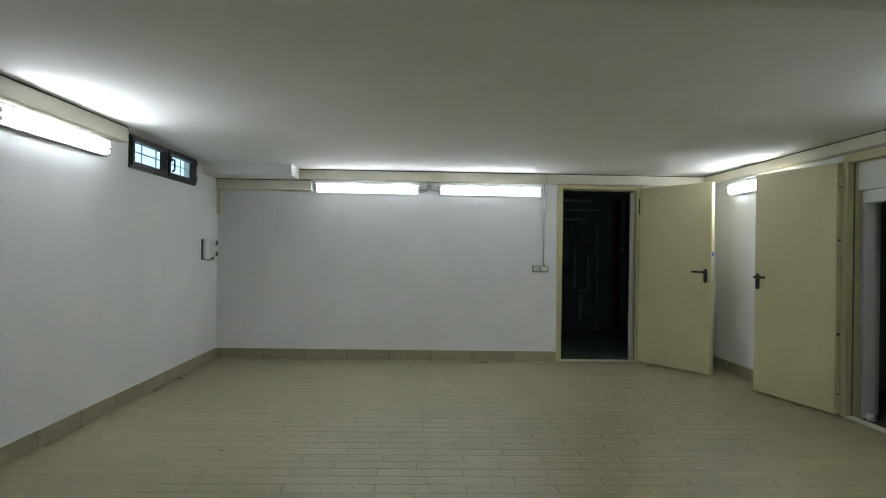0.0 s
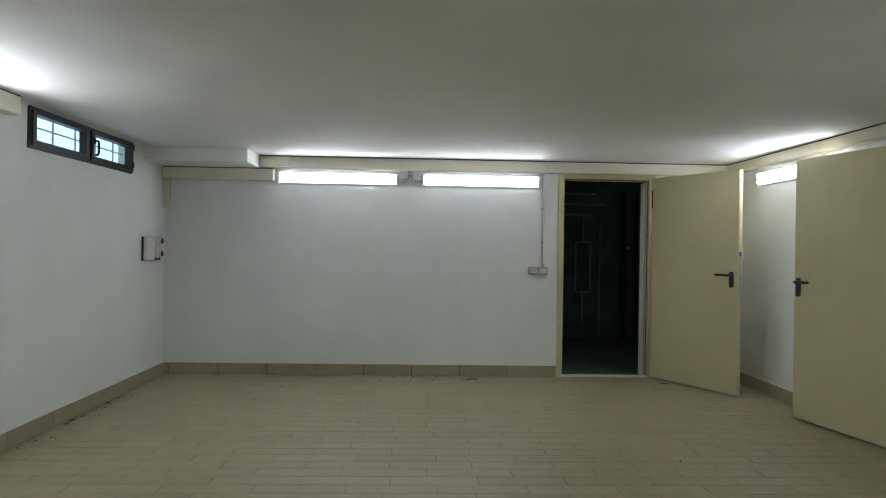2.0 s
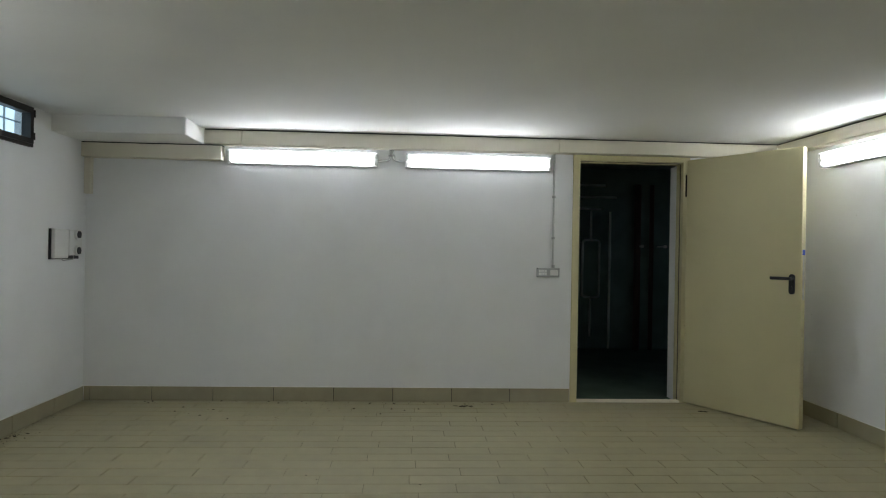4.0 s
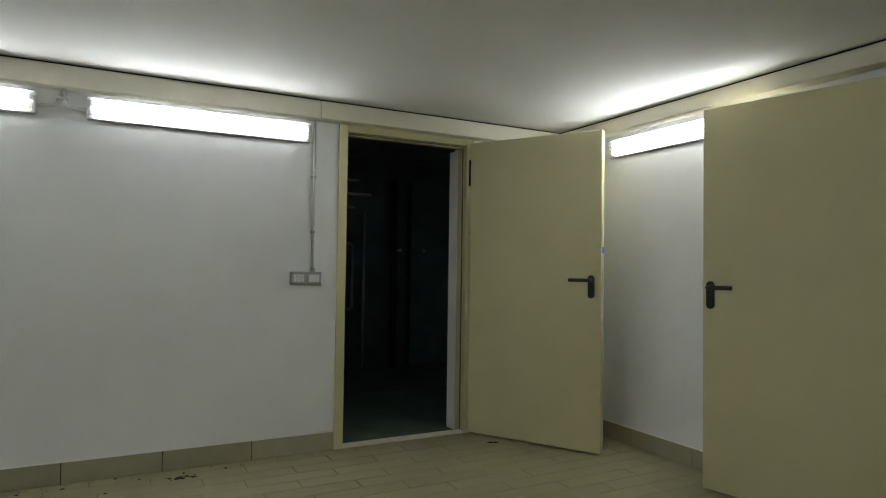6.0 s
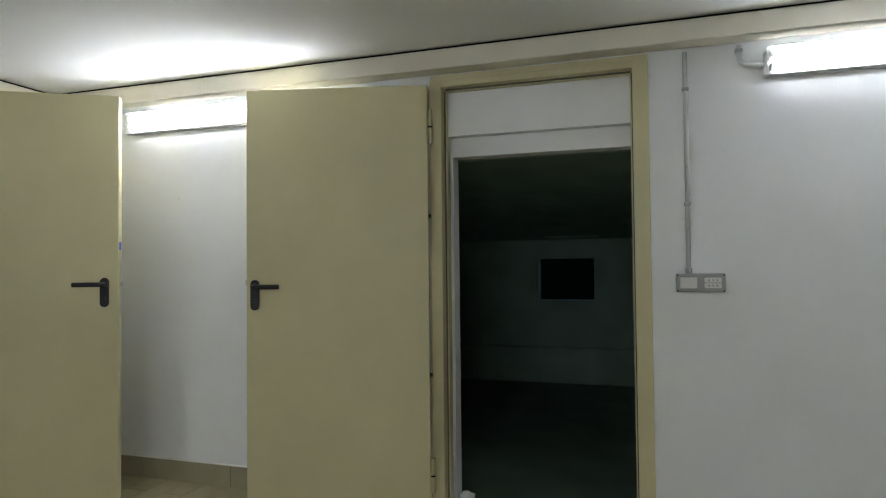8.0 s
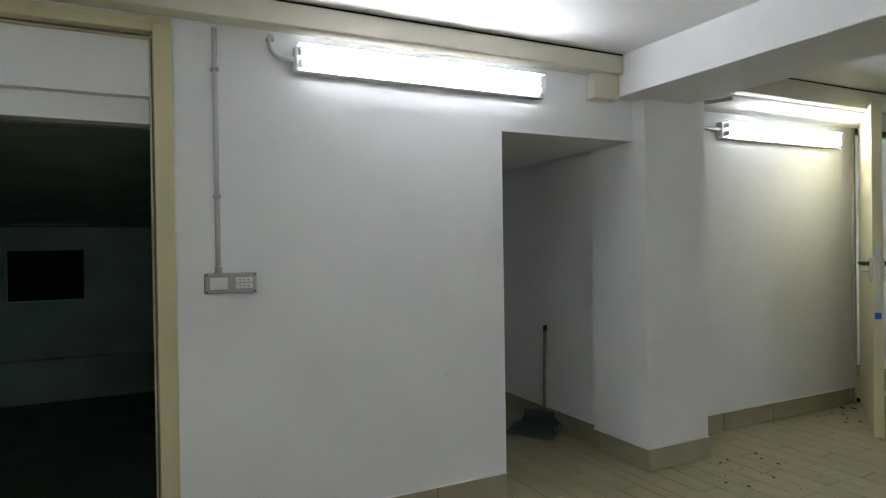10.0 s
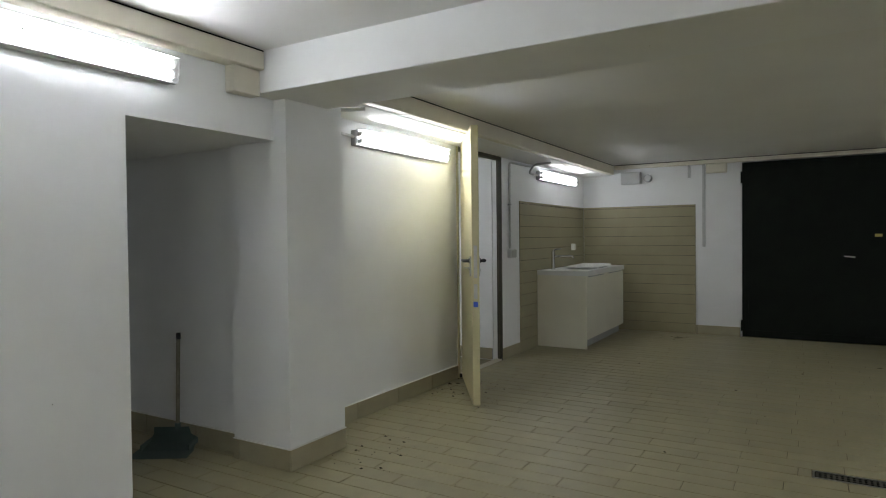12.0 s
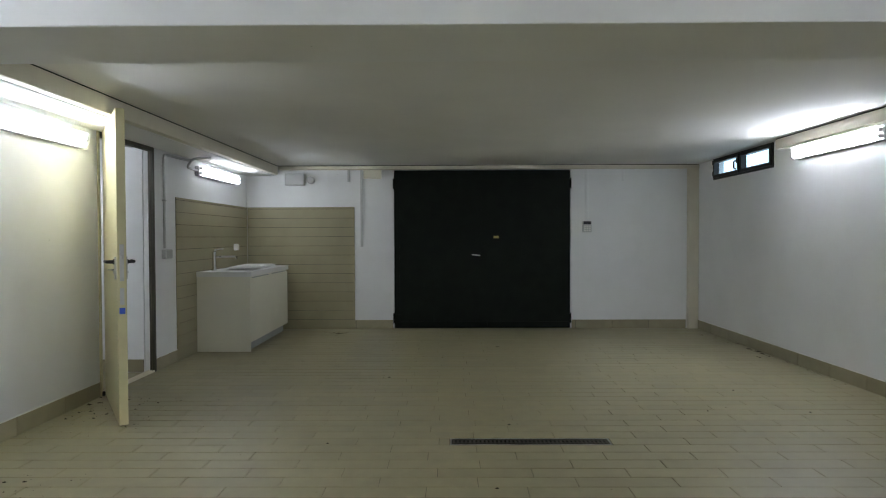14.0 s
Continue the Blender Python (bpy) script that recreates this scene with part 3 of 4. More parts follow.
# ---------------------------------------------------------------- fluorescent lamps
def lamp(m, glowing):
    """A twin-tube wall fitting, local x along it, y out of the wall, z up, centred."""
    root = thing("fluorescent_lamp", m, "lit twin-tube fluorescent fitting with clear cover on the wall", "wall lamp", group="fluorescent lamps")
    L = 1.23
    part("housing", bx((-L / 2, 0.001, -0.056), (L / 2, 0.050, 0.054), 0.010, 2), M_grey, root, "grey plastic housing")
    for z0, z1, y1 in ((-0.060, -0.0545, 0.075), (0.0512, 0.056, 0.101)):
        part("tray_lip", bx((-L / 2 + 0.004, 0.0505, z0), (L / 2 - 0.004, y1, z1), 0.001), M_grey, root)
    for z in (-0.024, 0.024):
        bm = tube(bmesh.new(), [(-L / 2 + 0.035, 0.072, z), (-L / 2 + 0.04, 0.072, z), (L / 2 - 0.04, 0.072, z), (L / 2 - 0.035, 0.072, z)], 0.018, 12)
        part("tube", bm, glowing, root, "glowing white fluorescent tube")
        for s in (-1, 1):
            part("lampholder", bx((s * (L / 2 - 0.034), 0.051, z - 0.016), (s * (L / 2 - 0.016), 0.085, z + 0.016), 0.003), M_whitep, root)
    bm = bmesh.new()
    prof = [(0.0715, -0.054), (0.086, -0.049), (0.099, -0.028), (0.0955, 0.0), (0.099, 0.028), (0.086, 0.049), (0.0715, 0.051)]
    rows = [[bm.verts.new((x, 0.0715 + (y - 0.0715) * k, z * (0.9 + 0.1 * k))) for y, z in prof] for x, k in ((-L / 2 + 0.002, 0.75), (-L / 2 + 0.02, 1), (L / 2 - 0.02, 1), (L / 2 - 0.002, 0.75))]
    for a, b in zip(rows, rows[1:]):
        for i in range(len(prof) - 1):
            bm.faces.new((a[i], a[i + 1], b[i + 1], b[i]))
    bm.faces.new(rows[0]), bm.faces.new(rows[-1])
    cover = part("cover", bm, M_clear, root, "clear ribbed polycarbonate cover")
    cover.visible_shadow = False
    for x in (-0.035, 0.035):
        part("cover_screw", disc(bmesh.new(), (x, 0.0958, 0.002), (0, 1, 0), 0.006, 0.004, 8), M_greyd, root)
    for x in (-0.42, -0.14, 0.14, 0.42):
        part("clip", bx((x - 0.012, 0.05, -0.0655), (x + 0.012, 0.068, -0.0602), 0.002), M_grey, root)
    return root


lamp_1 = lamp(pose(-2.278, -0.001, 2.018, 0, 0, 180), M_tube_old)
copy_thing(lamp_1, pose(-0.818, -0.001, 2.018, 0, 0, 180))
lamp_2 = lamp(pose(EX - 0.001, -1.235, 2.022, 0, 0, 90), M_tube)
copy_thing(lamp_2, pose(EX - 0.001, -4.535, 2.022, 0, 0, 90))
lamp(pose(ESX - 0.001, -7.33, 1.955, 0, 0, 90), M_tube_mid)
lamp_3 = lamp(pose(ESX - 0.001, -10.68, 1.965, 0, 0, 90), M_tube_dim)
copy_thing(lamp_3, pose(2.75, -7.401, 2.1, 0, 0, 180))
lamp(pose(WX + 0.001, -8.74, 2.022, 0, 0, -90), M_tube_strong)
lamp(pose(WX + 0.001, -3.305, 2.022, 0, 0, -90), M_tube_new)


# ---------------------------------------------------------------- garage door
root = thing("garage_door", pose(-1.14, SY - 0.012, 0.0), "closed black steel double-leaf garage door", "garage door", kind="structure")
for s in (-1, 1):
    a, b = sorted((s * 0.001, s * 1.188))
    leaf = part("leaf", bx((a, -0.05, 0.008), (b, 0.012, 2.14), 0.003), M_black, root)
    part("seam_cover" if s < 0 else "edge_strip", bx((-0.05, 0.0125, 0.01) if s < 0 else (1.12, 0.0125, 0.01), (0.012, 0.0145, 2.13) if s < 0 else (1.18, 0.0145, 2.13)), M_black, leaf)
    for z in (0.14, 1.96):
        bm = tube(bmesh.new(), [(s * 1.196, 0.020, z - 0.07), (s * 1.196, 0.020, z + 0.07)], 0.009, 12)
        box(bm, (s * 1.10, 0.0126, z - 0.05), (s * 1.19, 0.018, z + 0.05), 0.002)
        part("hinge", bm, M_black, leaf)
    part("rail", bx((a + 0.02, 0.0126, 0.02), (b - 0.06 if s > 0 else b - 0.07, 0.02, 0.09)), M_black, leaf)
bm = tube(bmesh.new(), bend([(0.13, 0.012, 1.0), (0.13, 0.05, 1.0), (0.03, 0.05, 0.99)], 0.02), 0.008)
part("handle", bm, mat("bright_aluminium", (0.85, 0.85, 0.8), 0.45, metal=0.2), root, "bright metal lever handle")
bm = bx((-0.225, 0.0126, 1.220), (-0.155, 0.022, 1.253), 0.003)
part("lock_plate", bm, mat("brass", (0.55, 0.5, 0.16), 0.35, metal=0.8), root, "small brass lock plate")
# unseen panel behind the leaves, added to keep outside light out
tagged(part("garage_door_blocker", bx((-2.36, SY - 0.24, 0.0), (0.08, SY - 0.07, 2.17)), M_black), "unseen black panel added behind the garage door to close the opening", "panel", kind="structure")

# ---------------------------------------------------------------- floor
tagged(part("ground", bx((-4.34, -12.3, -0.2), (2.05, 0.0, -0.1)), M_conc), "concrete slab under the garage", "ground", kind="structure")
structure("alcove_floor", bx((2.051, -5.86, -0.099), (3.42, -4.86, -0.004)), M_grout, "beige tiled alcove floor", "floor")
floor = structure("floor", bx((-4.04, -11.95, -0.099), (2.05, 0.12, -0.004)), M_grout, "beige plank tiles laid in running bond with dark joints", "floor")


# ---------------------------------------------------------------- wall tiles round the sink
def tiling(name, a, b, top, flip):
    a, b = Vector((*a, 0)), Vector((*b, 0))
    d = (b - a).normalized()
    length = (b - a).length
    root = thing(name, pose(a.x, a.y, 0, 0, 0, math.degrees(math.atan2(d.y, d.x))), "grey-beige plank tiles on the wall round the sink", "wall tiles", kind="structure")
    part("backing", bx((0, 0.0005, 0.0), (length, 0.004, top - 0.001)), M_joint, root, "dark tile joints")
    z, k = 0.0, 0
    while z < top - 0.01:
        h = min(0.125, top - z)
        u, w = 0.0, (0.5 if (k + flip) % 2 else 0.25)
        while u < length - 0.01:
            w = min(w, length - u)
            piece("tile", tile_piece(w - 0.0003, h - 0.0045, 0.008, M_wtile, 0.0012, 0.0001), pose(u + w / 2, 0.004, z + h / 2, -90, 0, 0), root)
            u, w = u + w, 0.5
        z, k = z + h, k + 1


tiling("wall_tiles_east", (ESX, SY + 0.015), (ESX, -9.585), 1.65, 0)
tiling("wall_tiles_south", (0.585, SY), (2.036, SY), 1.65, 1)

# ---------------------------------------------------------------- laundry sink
X0, X1, Y0, Y1 = 1.457, 2.036, -11.62, -10.08
sink = thing("sink_cabinet", pose(X0, Y0, 0), "white laminate laundry sink cabinet standing against the tiles", "sink cabinet")
W, D = X1 - X0, Y1 - Y0
bm = bx((0.02, 0.0, 0.10), (W, D, 0.818), 0.002)
part("body", bm, M_lam, sink)
part("plinth", bx((0.06, 0.01, 0.0), (W, D - 0.02, 0.0995)), M_greyd, sink, "dark recessed plinth")
part("end_panel", bx((0.0, D + 0.0005, 0.004), (W, D + 0.018, 0.818), 0.001), M_lam, sink)
for k in range(2):
    y = 0.006 + k * (D / 2)
    door = part("cabinet_door", bx((0.0, y, 0.105), (0.0195, y + D / 2 - 0.003, 0.80), 0.001), M_lam, sink)
    part("grip", bx((-0.004, y + 0.1, 0.801), (0.016, y + D / 2 - 0.1, 0.808)), M_greyd, door, "recessed grip rail")
bm = slab(lambda u, d, z: (z, u, d), (-0.005, D + 0.024), (-0.012, W), [(0.42, 1.22, 0.07, 0.43)], 0.8185, 0.872)
part("top", bm, M_whitep, sink, "thick white ceramic basin top")
bm = bmesh.new()
box(bm, (0.07, 0.42, 0.56), (0.43, 1.22, 0.866))
bm.faces.ensure_lookup_table()
bmesh.ops.delete(bm, geom=[f for f in bm.faces if f.calc_center_median().z > 0.86], context="FACES")
part("basin", bm, M_whitep, sink, "deep white basin")
part("drain_cup", disc(bmesh.new(), (0.25, 0.8, 0.561), (0, 0, 1), 0.035, 0.006), M_chrome, sink)
bm = bx((0.075, 0.30, 0.0), (0.46, 0.92, 0.018), 0.004)
for k in range(9):
    box(bm, (0.10, 0.34 + k * 0.06, 0.0185), (0.43, 0.37 + k * 0.06, 0.024), 0.002)
bmesh.ops.rotate(bm, verts=bm.verts, cent=(0, 0.30, 0), matrix=Matrix.Rotation(radians(-1.2), 3, "X"))
wb = part("washboard", bm, M_whitep, None, m=pose(X0, Y0, 0.887))
tagged(wb, "white ribbed washboard resting on the sink", "washboard")
tap = thing("faucet", pose(1.93, -10.29, 0.872), "chrome single-lever tap with a long spout on the sink", "faucet")
part("base", disc(bmesh.new(), (0, 0, 0.0), (0, 0, 1), 0.028, 0.012), M_chrome, tap)
part("column", disc(bmesh.new(), (0, 0, 0.0125), (0, 0, 1), 0.023, 0.18), M_chrome, tap)
part("spout", tube(bmesh.new(), bend([(0, -0.01, 0.15), (-0.02, -0.10, 0.155), (-0.14, -0.30, 0.15), (-0.145, -0.305, 0.12)], 0.03), 0.012), M_chrome, tap)
bm = disc(bmesh.new(), (0, 0, 0.183), (0, 0, 1), 0.024, 0.03)
tube(bm, bend([(0, 0, 0.215), (-0.01, -0.03, 0.235), (-0.04, -0.15, 0.243)], 0.015), 0.011)
part("lever", bm, M_chrome, tap)


# ---------------------------------------------------------------- electrical fittings
def conduit(pts, r=0.010, label="thin grey conduit clipped to the wall", clips=()):
    root = thing("conduit", pose(*pts[0]), label, "conduit", group="conduits")
    o = Vector(pts[0])
    part("pipe", tube(bmesh.new(), bend([Vector(p) - o for p in pts], 0.045) if len(pts) > 2 else [Vector(p) - o for p in pts], r, 10), M_grey, root, smooth=True)
    for p in clips:
        p = Vector(p) - o
        part("clip", bx(p - Vector((r + 0.004, r + 0.004, 0.008)), p + Vector((r + 0.004, r + 0.004, 0.008)), 0.003), M_greyd, root)
    return root


def outlet(m, kind):
    """A surface box with two modules; local x along it, -y out of the wall."""
    root = thing("outlet_box", m, "grey surface box with a socket and a white rocker switch", "switch box", group="switch boxes")
    part("box", bx((-0.098, -0.038, -0.040), (0.098, -0.001, 0.040), 0.006, 2), M_greyd, root)
    part("gland", tube(bmesh.new(), [(kind * 0.045, -0.018, 0.0405), (kind * 0.045, -0.018, 0.065)], 0.014, 12), M_greyd, root)
    for s in (-1, 1):
        rim = part("faceplate", slab(lambda u, d, z: (u, d, z), (s * 0.048 - 0.043, s * 0.048 + 0.043), (-0.032, 0.032), [(s * 0.048 - 0.034, s * 0.048 + 0.034, -0.024, 0.024)], -0.043, -0.0385), M_greyd, root)
        if s == kind:
            part("rocker", bx((s * 0.048 - 0.0335, -0.045, -0.0235), (s * 0.048 + 0.0335, -0.0385, 0.0235), 0.002), M_whitep, rim, "white rocker switch")
        else:
            for k in (-1, 1):
                part("socket", bx((s * 0.048 - 0.0335, -0.044, k * 0.012 - 0.0105), (s * 0.048 + 0.0335, -0.0385, k * 0.012 + 0.0105), 0.002), M_whitep, rim, "white socket insert")
                for j in (-1, 0, 1):
                    part("hole", disc(bmesh.new(), (s * 0.048 + j * 0.016, -0.0446, k * 0.012), (0, 1, 0), 0.0028, 0.002, 8), M_plastic, rim)
    for sx in (-1, 1):
        for sz in (-1, 1):
            part("screw", disc(bmesh.new(), (sx * 0.091, -0.0395, sz * 0.033), (0, 1, 0), 0.004, 0.003, 8), M_plastic, root)
    return root


outlet(pose(-0.207, 0, 1.105), 1)
outlet(pose(EX, -3.657, 1.108, 0, 0, -90), -1)
conduit([(-0.165, -0.014, 2.111), (-0.165, -0.014, 1.17)], 0.009, clips=[(-0.165, -0.012, 1.75), (-0.165, -0.012, 1.40)])
conduit([(EX - 0.014, -3.612, 2.111), (EX - 0.014, -3.612, 1.175)], 0.010, clips=[(EX - 0.012, -3.612, 1.95), (EX - 0.012, -3.612, 1.45)])
for s in (-1, 1):
    conduit([(-1.548 + s * 0.012, -0.03, 2.111), (-1.548 + s * 0.012, -0.03, 2.02), (-1.548 + s * 0.115, -0.03, 2.012)], 0.009, "short grey bent conduit feeding a lamp")
tagged(part("cable_clip", bx((-1.575, -0.045, 2.055), (-1.521, -0.001, 2.07), 0.003), M_greyd), "grey clip holding two lamp cables", "clip")
conduit([(EX - 0.03, -3.825, 2.111), (EX - 0.03, -3.825, 2.03), (EX - 0.03, -3.92, 2.02)], 0.011, "short grey bent conduit feeding a lamp", clips=[(EX - 0.028, -3.825, 2.09)])
conduit([(ESX - 0.03, -6.40, 2.074), (ESX - 0.03, -6.45, 1.97), (ESX - 0.03, -6.72, 1.96)], 0.011, "short grey bent conduit feeding a lamp")
conduit([(ESX - 0.016, -9.31, 1.14), (ESX - 0.016, -9.31, 2.04), (ESX - 0.016, -9.90, 2.05), (ESX - 0.016, -10.0, 2.074)], 0.012, "grey conduit bending up the wall to the soffit", clips=[(ESX - 0.014, -9.31, 1.6)])
conduit([(1.75, -9.75, 2.06), (1.95, -9.78, 2.055), (ESX - 0.03, -9.80, 1.97), (ESX - 0.03, -10.06, 1.965)], 0.012, "short grey bent conduit feeding a lamp")
conduit([(1.80, -6.262, 2.045), (1.765, -6.34, 2.05), (1.70, -6.43, 2.064)], 0.012, "short grey conduit hanging under the soffit")
jb = thing("junction_box", pose(ESX, -9.34, 1.085), "grey surface socket box on the wall beside the tiles", "junction box", group="junction boxes")
part("body", bx((-0.045, -0.07, -0.045), (-0.001, 0.07, 0.045), 0.006, 2), M_grey, jb)
part("lid", bx((-0.052, -0.06, -0.036), (-0.0455, 0.06, 0.036), 0.003), M_greyd, jb)
jb = thing("wall_socket", pose(ESX - 0.012, -11.27, 1.12), "small white splash-proof socket on the tiles", "socket", group="junction boxes")
part("body", bx((-0.045, -0.036, -0.042), (0, 0.036, 0.042), 0.008, 2), M_whitep, jb)
part("flap", bx((-0.052, -0.030, -0.034), (-0.0455, 0.030, 0.030), 0.003), M_whitep, jb)
jb = thing("junction_box", pose(1.38, SY, 2.015), "grey electrical boxes under the ceiling trunking", "junction box", group="junction boxes")
part("body", bx((-0.13, 0.001, -0.075), (0.13, 0.08, 0.085), 0.008, 2), M_grey, jb)
part("lid", bx((-0.12, 0.0805, -0.065), (0.12, 0.088, 0.07), 0.003), M_grey, jb)
jb2 = thing("siren_box", pose(1.165, SY, 2.01), "small grey cylinder fitting beside the electrical box", "electrical fitting")
part("body", disc(bmesh.new(), (0, 0.001, 0), (0, 1, 0), 0.05, 0.07), M_greyd, jb2)
part("cap", disc(bmesh.new(), (0, 0.0715, 0), (0, 1, 0), 0.038, 0.012), M_grey, jb2)
jb = thing("junction_box", pose(0.335, SY, 2.085), "cream junction box beside the garage door", "junction box", group="junction boxes")
part("body", bx((-0.12, 0.001, -0.055), (0.12, 0.06, 0.061), 0.006), M_trunk, jb)
part("lid", bx((-0.11, 0.0605, -0.045), (0.11, 0.066, 0.05), 0.003), M_trunk, jb)


def channel(x, z0, z1, w=0.03):
    ob = part("cable_channel", bx((x - w / 2, SY + 0.001, z0), (x + w / 2, SY + 0.022, z1), 0.002), M_wall if x < 0 else M_grey)
    tagged(ob, "narrow vertical cable channel on the wall", "cable channel", group="cable channels")


channel(0.485, 1.11, 2.147, 0.034)
channel(0.66, 1.99, 2.147)
channel(-2.555, 1.454, 2.147, 0.034)
channel(-3.04, 1.99, 2.111)
pad = thing("keypad", pose(-2.553, SY, 1.375), "small grey alarm keypad with a dark display", "keypad")
part("body", bx((-0.06, 0.001, -0.078), (0.06, 0.035, 0.075), 0.006, 2), M_grey, pad)
part("display", bx((-0.05, 0.0355, 0.03), (0.05, 0.038, 0.068), 0.001), M_plastic, pad, "dark display")
for i in range(3):
    for j in range(3):
        part("key", bx((-0.045 + i * 0.032, 0.0355, -0.065 + j * 0.028), (-0.02 + i * 0.032, 0.040, -0.044 + j * 0.028), 0.002), M_whitep, pad)

panel = thing("control_panel", pose(WX, -0.32, 1.275), "white wall control panel with two dark dials", "control panel")
part("backplate", bx((0.001, -0.208, -0.115), (0.014, 0.19, 0.113)), M_plastic, panel, "dark backplate edge")
part("body", bx((0.0145, -0.198, -0.108), (0.044, -0.012, 0.112), 0.006, 2), M_whitep, panel)
part("side_module", bx((0.0145, -0.010, -0.088), (0.050, 0.182, 0.112), 0.012, 2), M_whitep, panel)
for z in (0.075, -0.05):
    dial = part("dial", disc(bmesh.new(), (0.0505, 0.082, z), (1, 0, 0), 0.040, 0.02), M_whitep, panel)
    part("dial_face", disc(bmesh.new(), (0.071, 0.082, z), (1, 0, 0), 0.028, 0.006), M_plastic, dial, "dark round dial face")
part("cable", tube(bmesh.new(), bend([(0.03, 0.08, -0.085), (0.035, 0.08, -0.115), (0.035, -0.08, -0.125), (0.03, -0.10, -0.105)], 0.02), 0.004, 6), M_greyd, panel)

# ---------------------------------------------------------------- dustpan in the alcove
pan = thing("dustpan", pose(2.645, -5.69, 0.0, 0, 0, -147.7), "dark green long-handled dustpan leaning by the alcove wall", "dustpan")
bm = bmesh.new()
prof = [(-0.16, 0.004), (-0.05, 0.012), (0.07, 0.03), (0.13, 0.06), (0.14, 0.10)]
rows = [[bm.verts.new((sx * (0.17 - 0.03 * (y > 0)), y, z)) for sx in (-1, -0.4, 0.4, 1)] for y, z in prof]
for a, b in zip(rows, rows[1:]):
    for i in range(3):
        bm.faces.new((a[i], a[i + 1], b[i + 1], b[i]))
bmesh.ops.solidify(bm, geom=bm.faces[:], thickness=0.006)
for s in (-1, 1):
    box(bm, (s * 0.135, -0.05, 0.013), (s * 0.145, 0.13, 0.048), 0.002)
part("pan", bm, M_pan, pan)
part("handle", tube(bmesh.new(), [(0.0, 0.150, 0.05), (0.0, 0.165, 0.35), (0.0, 0.185, 0.655)], 0.012), M_wood, pan, "pale upright handle")
part("grip", tube(bmesh.new(), [(0.0, 0.1845, 0.64), (0.0, 0.1865, 0.68)], 0.0145), M_plastic, pan, "dark plastic grip end")
part("socket", tube(bmesh.new(), [(0.0, 0.149, 0.03), (0.0, 0.153, 0.12)], 0.018), M_pan, pan)

# ---------------------------------------------------------------- floor drain
drain = thing("floor_drain", pose(-1.175, -7.117, 0.0), "long narrow slotted metal drain set flush in the floor", "floor drain")
bm = slab(lambda u, d, z: (u, z, d), (-0.485, 0.485), (-0.059, 0.059), [(-0.475, 0.475, -0.049, 0.049)], -0.0035, 0.0008)
part("frame", bm, M_metal, drain, "worn steel edge frame")
# flat black sheet in place of a deep, shaded channel
part("channel", bx((-0.475, -0.049, -0.0038), (0.475, 0.049, -0.0033)), M_dark, drain, "thin black sheet standing for the dark channel under the grate")
bar = None
for k in range(38):
    x = -0.462 + k * 0.025
    if bar is None:
        bar = part("bar", bx((-0.0065, -0.049, -0.0032), (0.0065, 0.049, 0.0), 0.0), M_rust, drain)
        bar.location.x = x
    else:
        b2 = new("bar", bar.data)
        b2.parent, b2.location = drain, (x, 0, 0)
for y in (-0.017, 0.017):
    part("stringer", bx((-0.475, y - 0.003, -0.0031), (0.475, y + 0.003, -0.0004)), M_rust, drain)

# ---------------------------------------------------------------- pipes in the dark utility room
def pipe(pts, r, material, label):
    o = Vector(pts[0])
    ob = part("pipe", tube(bmesh.new(), bend([Vector(p) - o for p in pts], 0.05) if len(pts) > 2 else [Vector(p) - o for p in pts], r, 10), material, m=Matrix.Translation(o), smooth=True)
    return tagged(ob, label, "pipe", group="utility pipes")


M_pipe = mat("dull_steel_pipe", (0.85, 0.88, 0.85), 0.35, metal=0.0, var=0.15)
pipe([(1.32, 3.036, -0.012), (1.32, 3.036, 1.84)], 0.016, M_pipe, "thin dull steel pipe on the dark wall")
pipe([(1.06, 3.036, 0.15), (1.06, 3.036, 0.66)], 0.015, M_pipe, "thin dull steel pipe on the dark wall")
pipe([(1.06, 3.036, 1.47), (1.06, 3.036, 1.84)], 0.015, M_pipe, "thin dull steel pipe on the dark wall")
pipe([(1.06, 3.036, 0.68), (0.95, 3.036, 0.68), (0.95, 3.036, 1.45), (1.18, 3.036, 1.45), (1.18, 3.036, 0.68), (1.06, 3.036, 0.68)], 0.015, M_pipe, "looped dull steel pipe on the dark wall")
pipe([(0.60, 3.034, 1.87), (1.2, 3.034, 1.87)], 0.015, M_pipe, "dull steel pipe under the dark ceiling")
pipe([(0.60, 3.034, 2.03), (1.4, 3.034, 2.03)], 0.017, M_pipe, "dull steel pipe under the dark ceiling")
pipe([(0.60, 3.034, 2.19), (1.25, 3.034, 2.19)], 0.017, M_pipe, "dull steel pipe under the dark ceiling")
pipe([(1.66, 2.93, -0.012), (1.66, 2.93, 2.2)], 0.045, M_red, "dark red pipe standing at the wall")
pipe([(1.86, 2.95, -0.012), (1.86, 2.95, 2.2)], 0.03, M_red, "dark red pipe standing at the wall")
# made-up knobs; their white discs paint two glints in the dark
for x in (1.68, 1.99):
    v = thing("valve", pose(x, 2.86, 1.375), "small knob with a white disc standing for a glint in the dark room", "valve", group="valves")
    part("body", disc(bmesh.new(), (0, 0, 0), (0, -1, 0), 0.016, 0.05, 12), M_metal, v)
    part("glint_disc", disc(bmesh.new(), (0, -0.051, 0), (0, -1, 0), 0.022, 0.012, 12), M_whitep, v)
    part("stem", bx((-0.008, 0.0005, -0.008), (0.008, 0.19, 0.008)), M_pipe, v)
tube_off = thing("dead_lamp", pose(5.2, -2.72, 1.50), "unlit slim lamp under the store ceiling", "wall lamp")
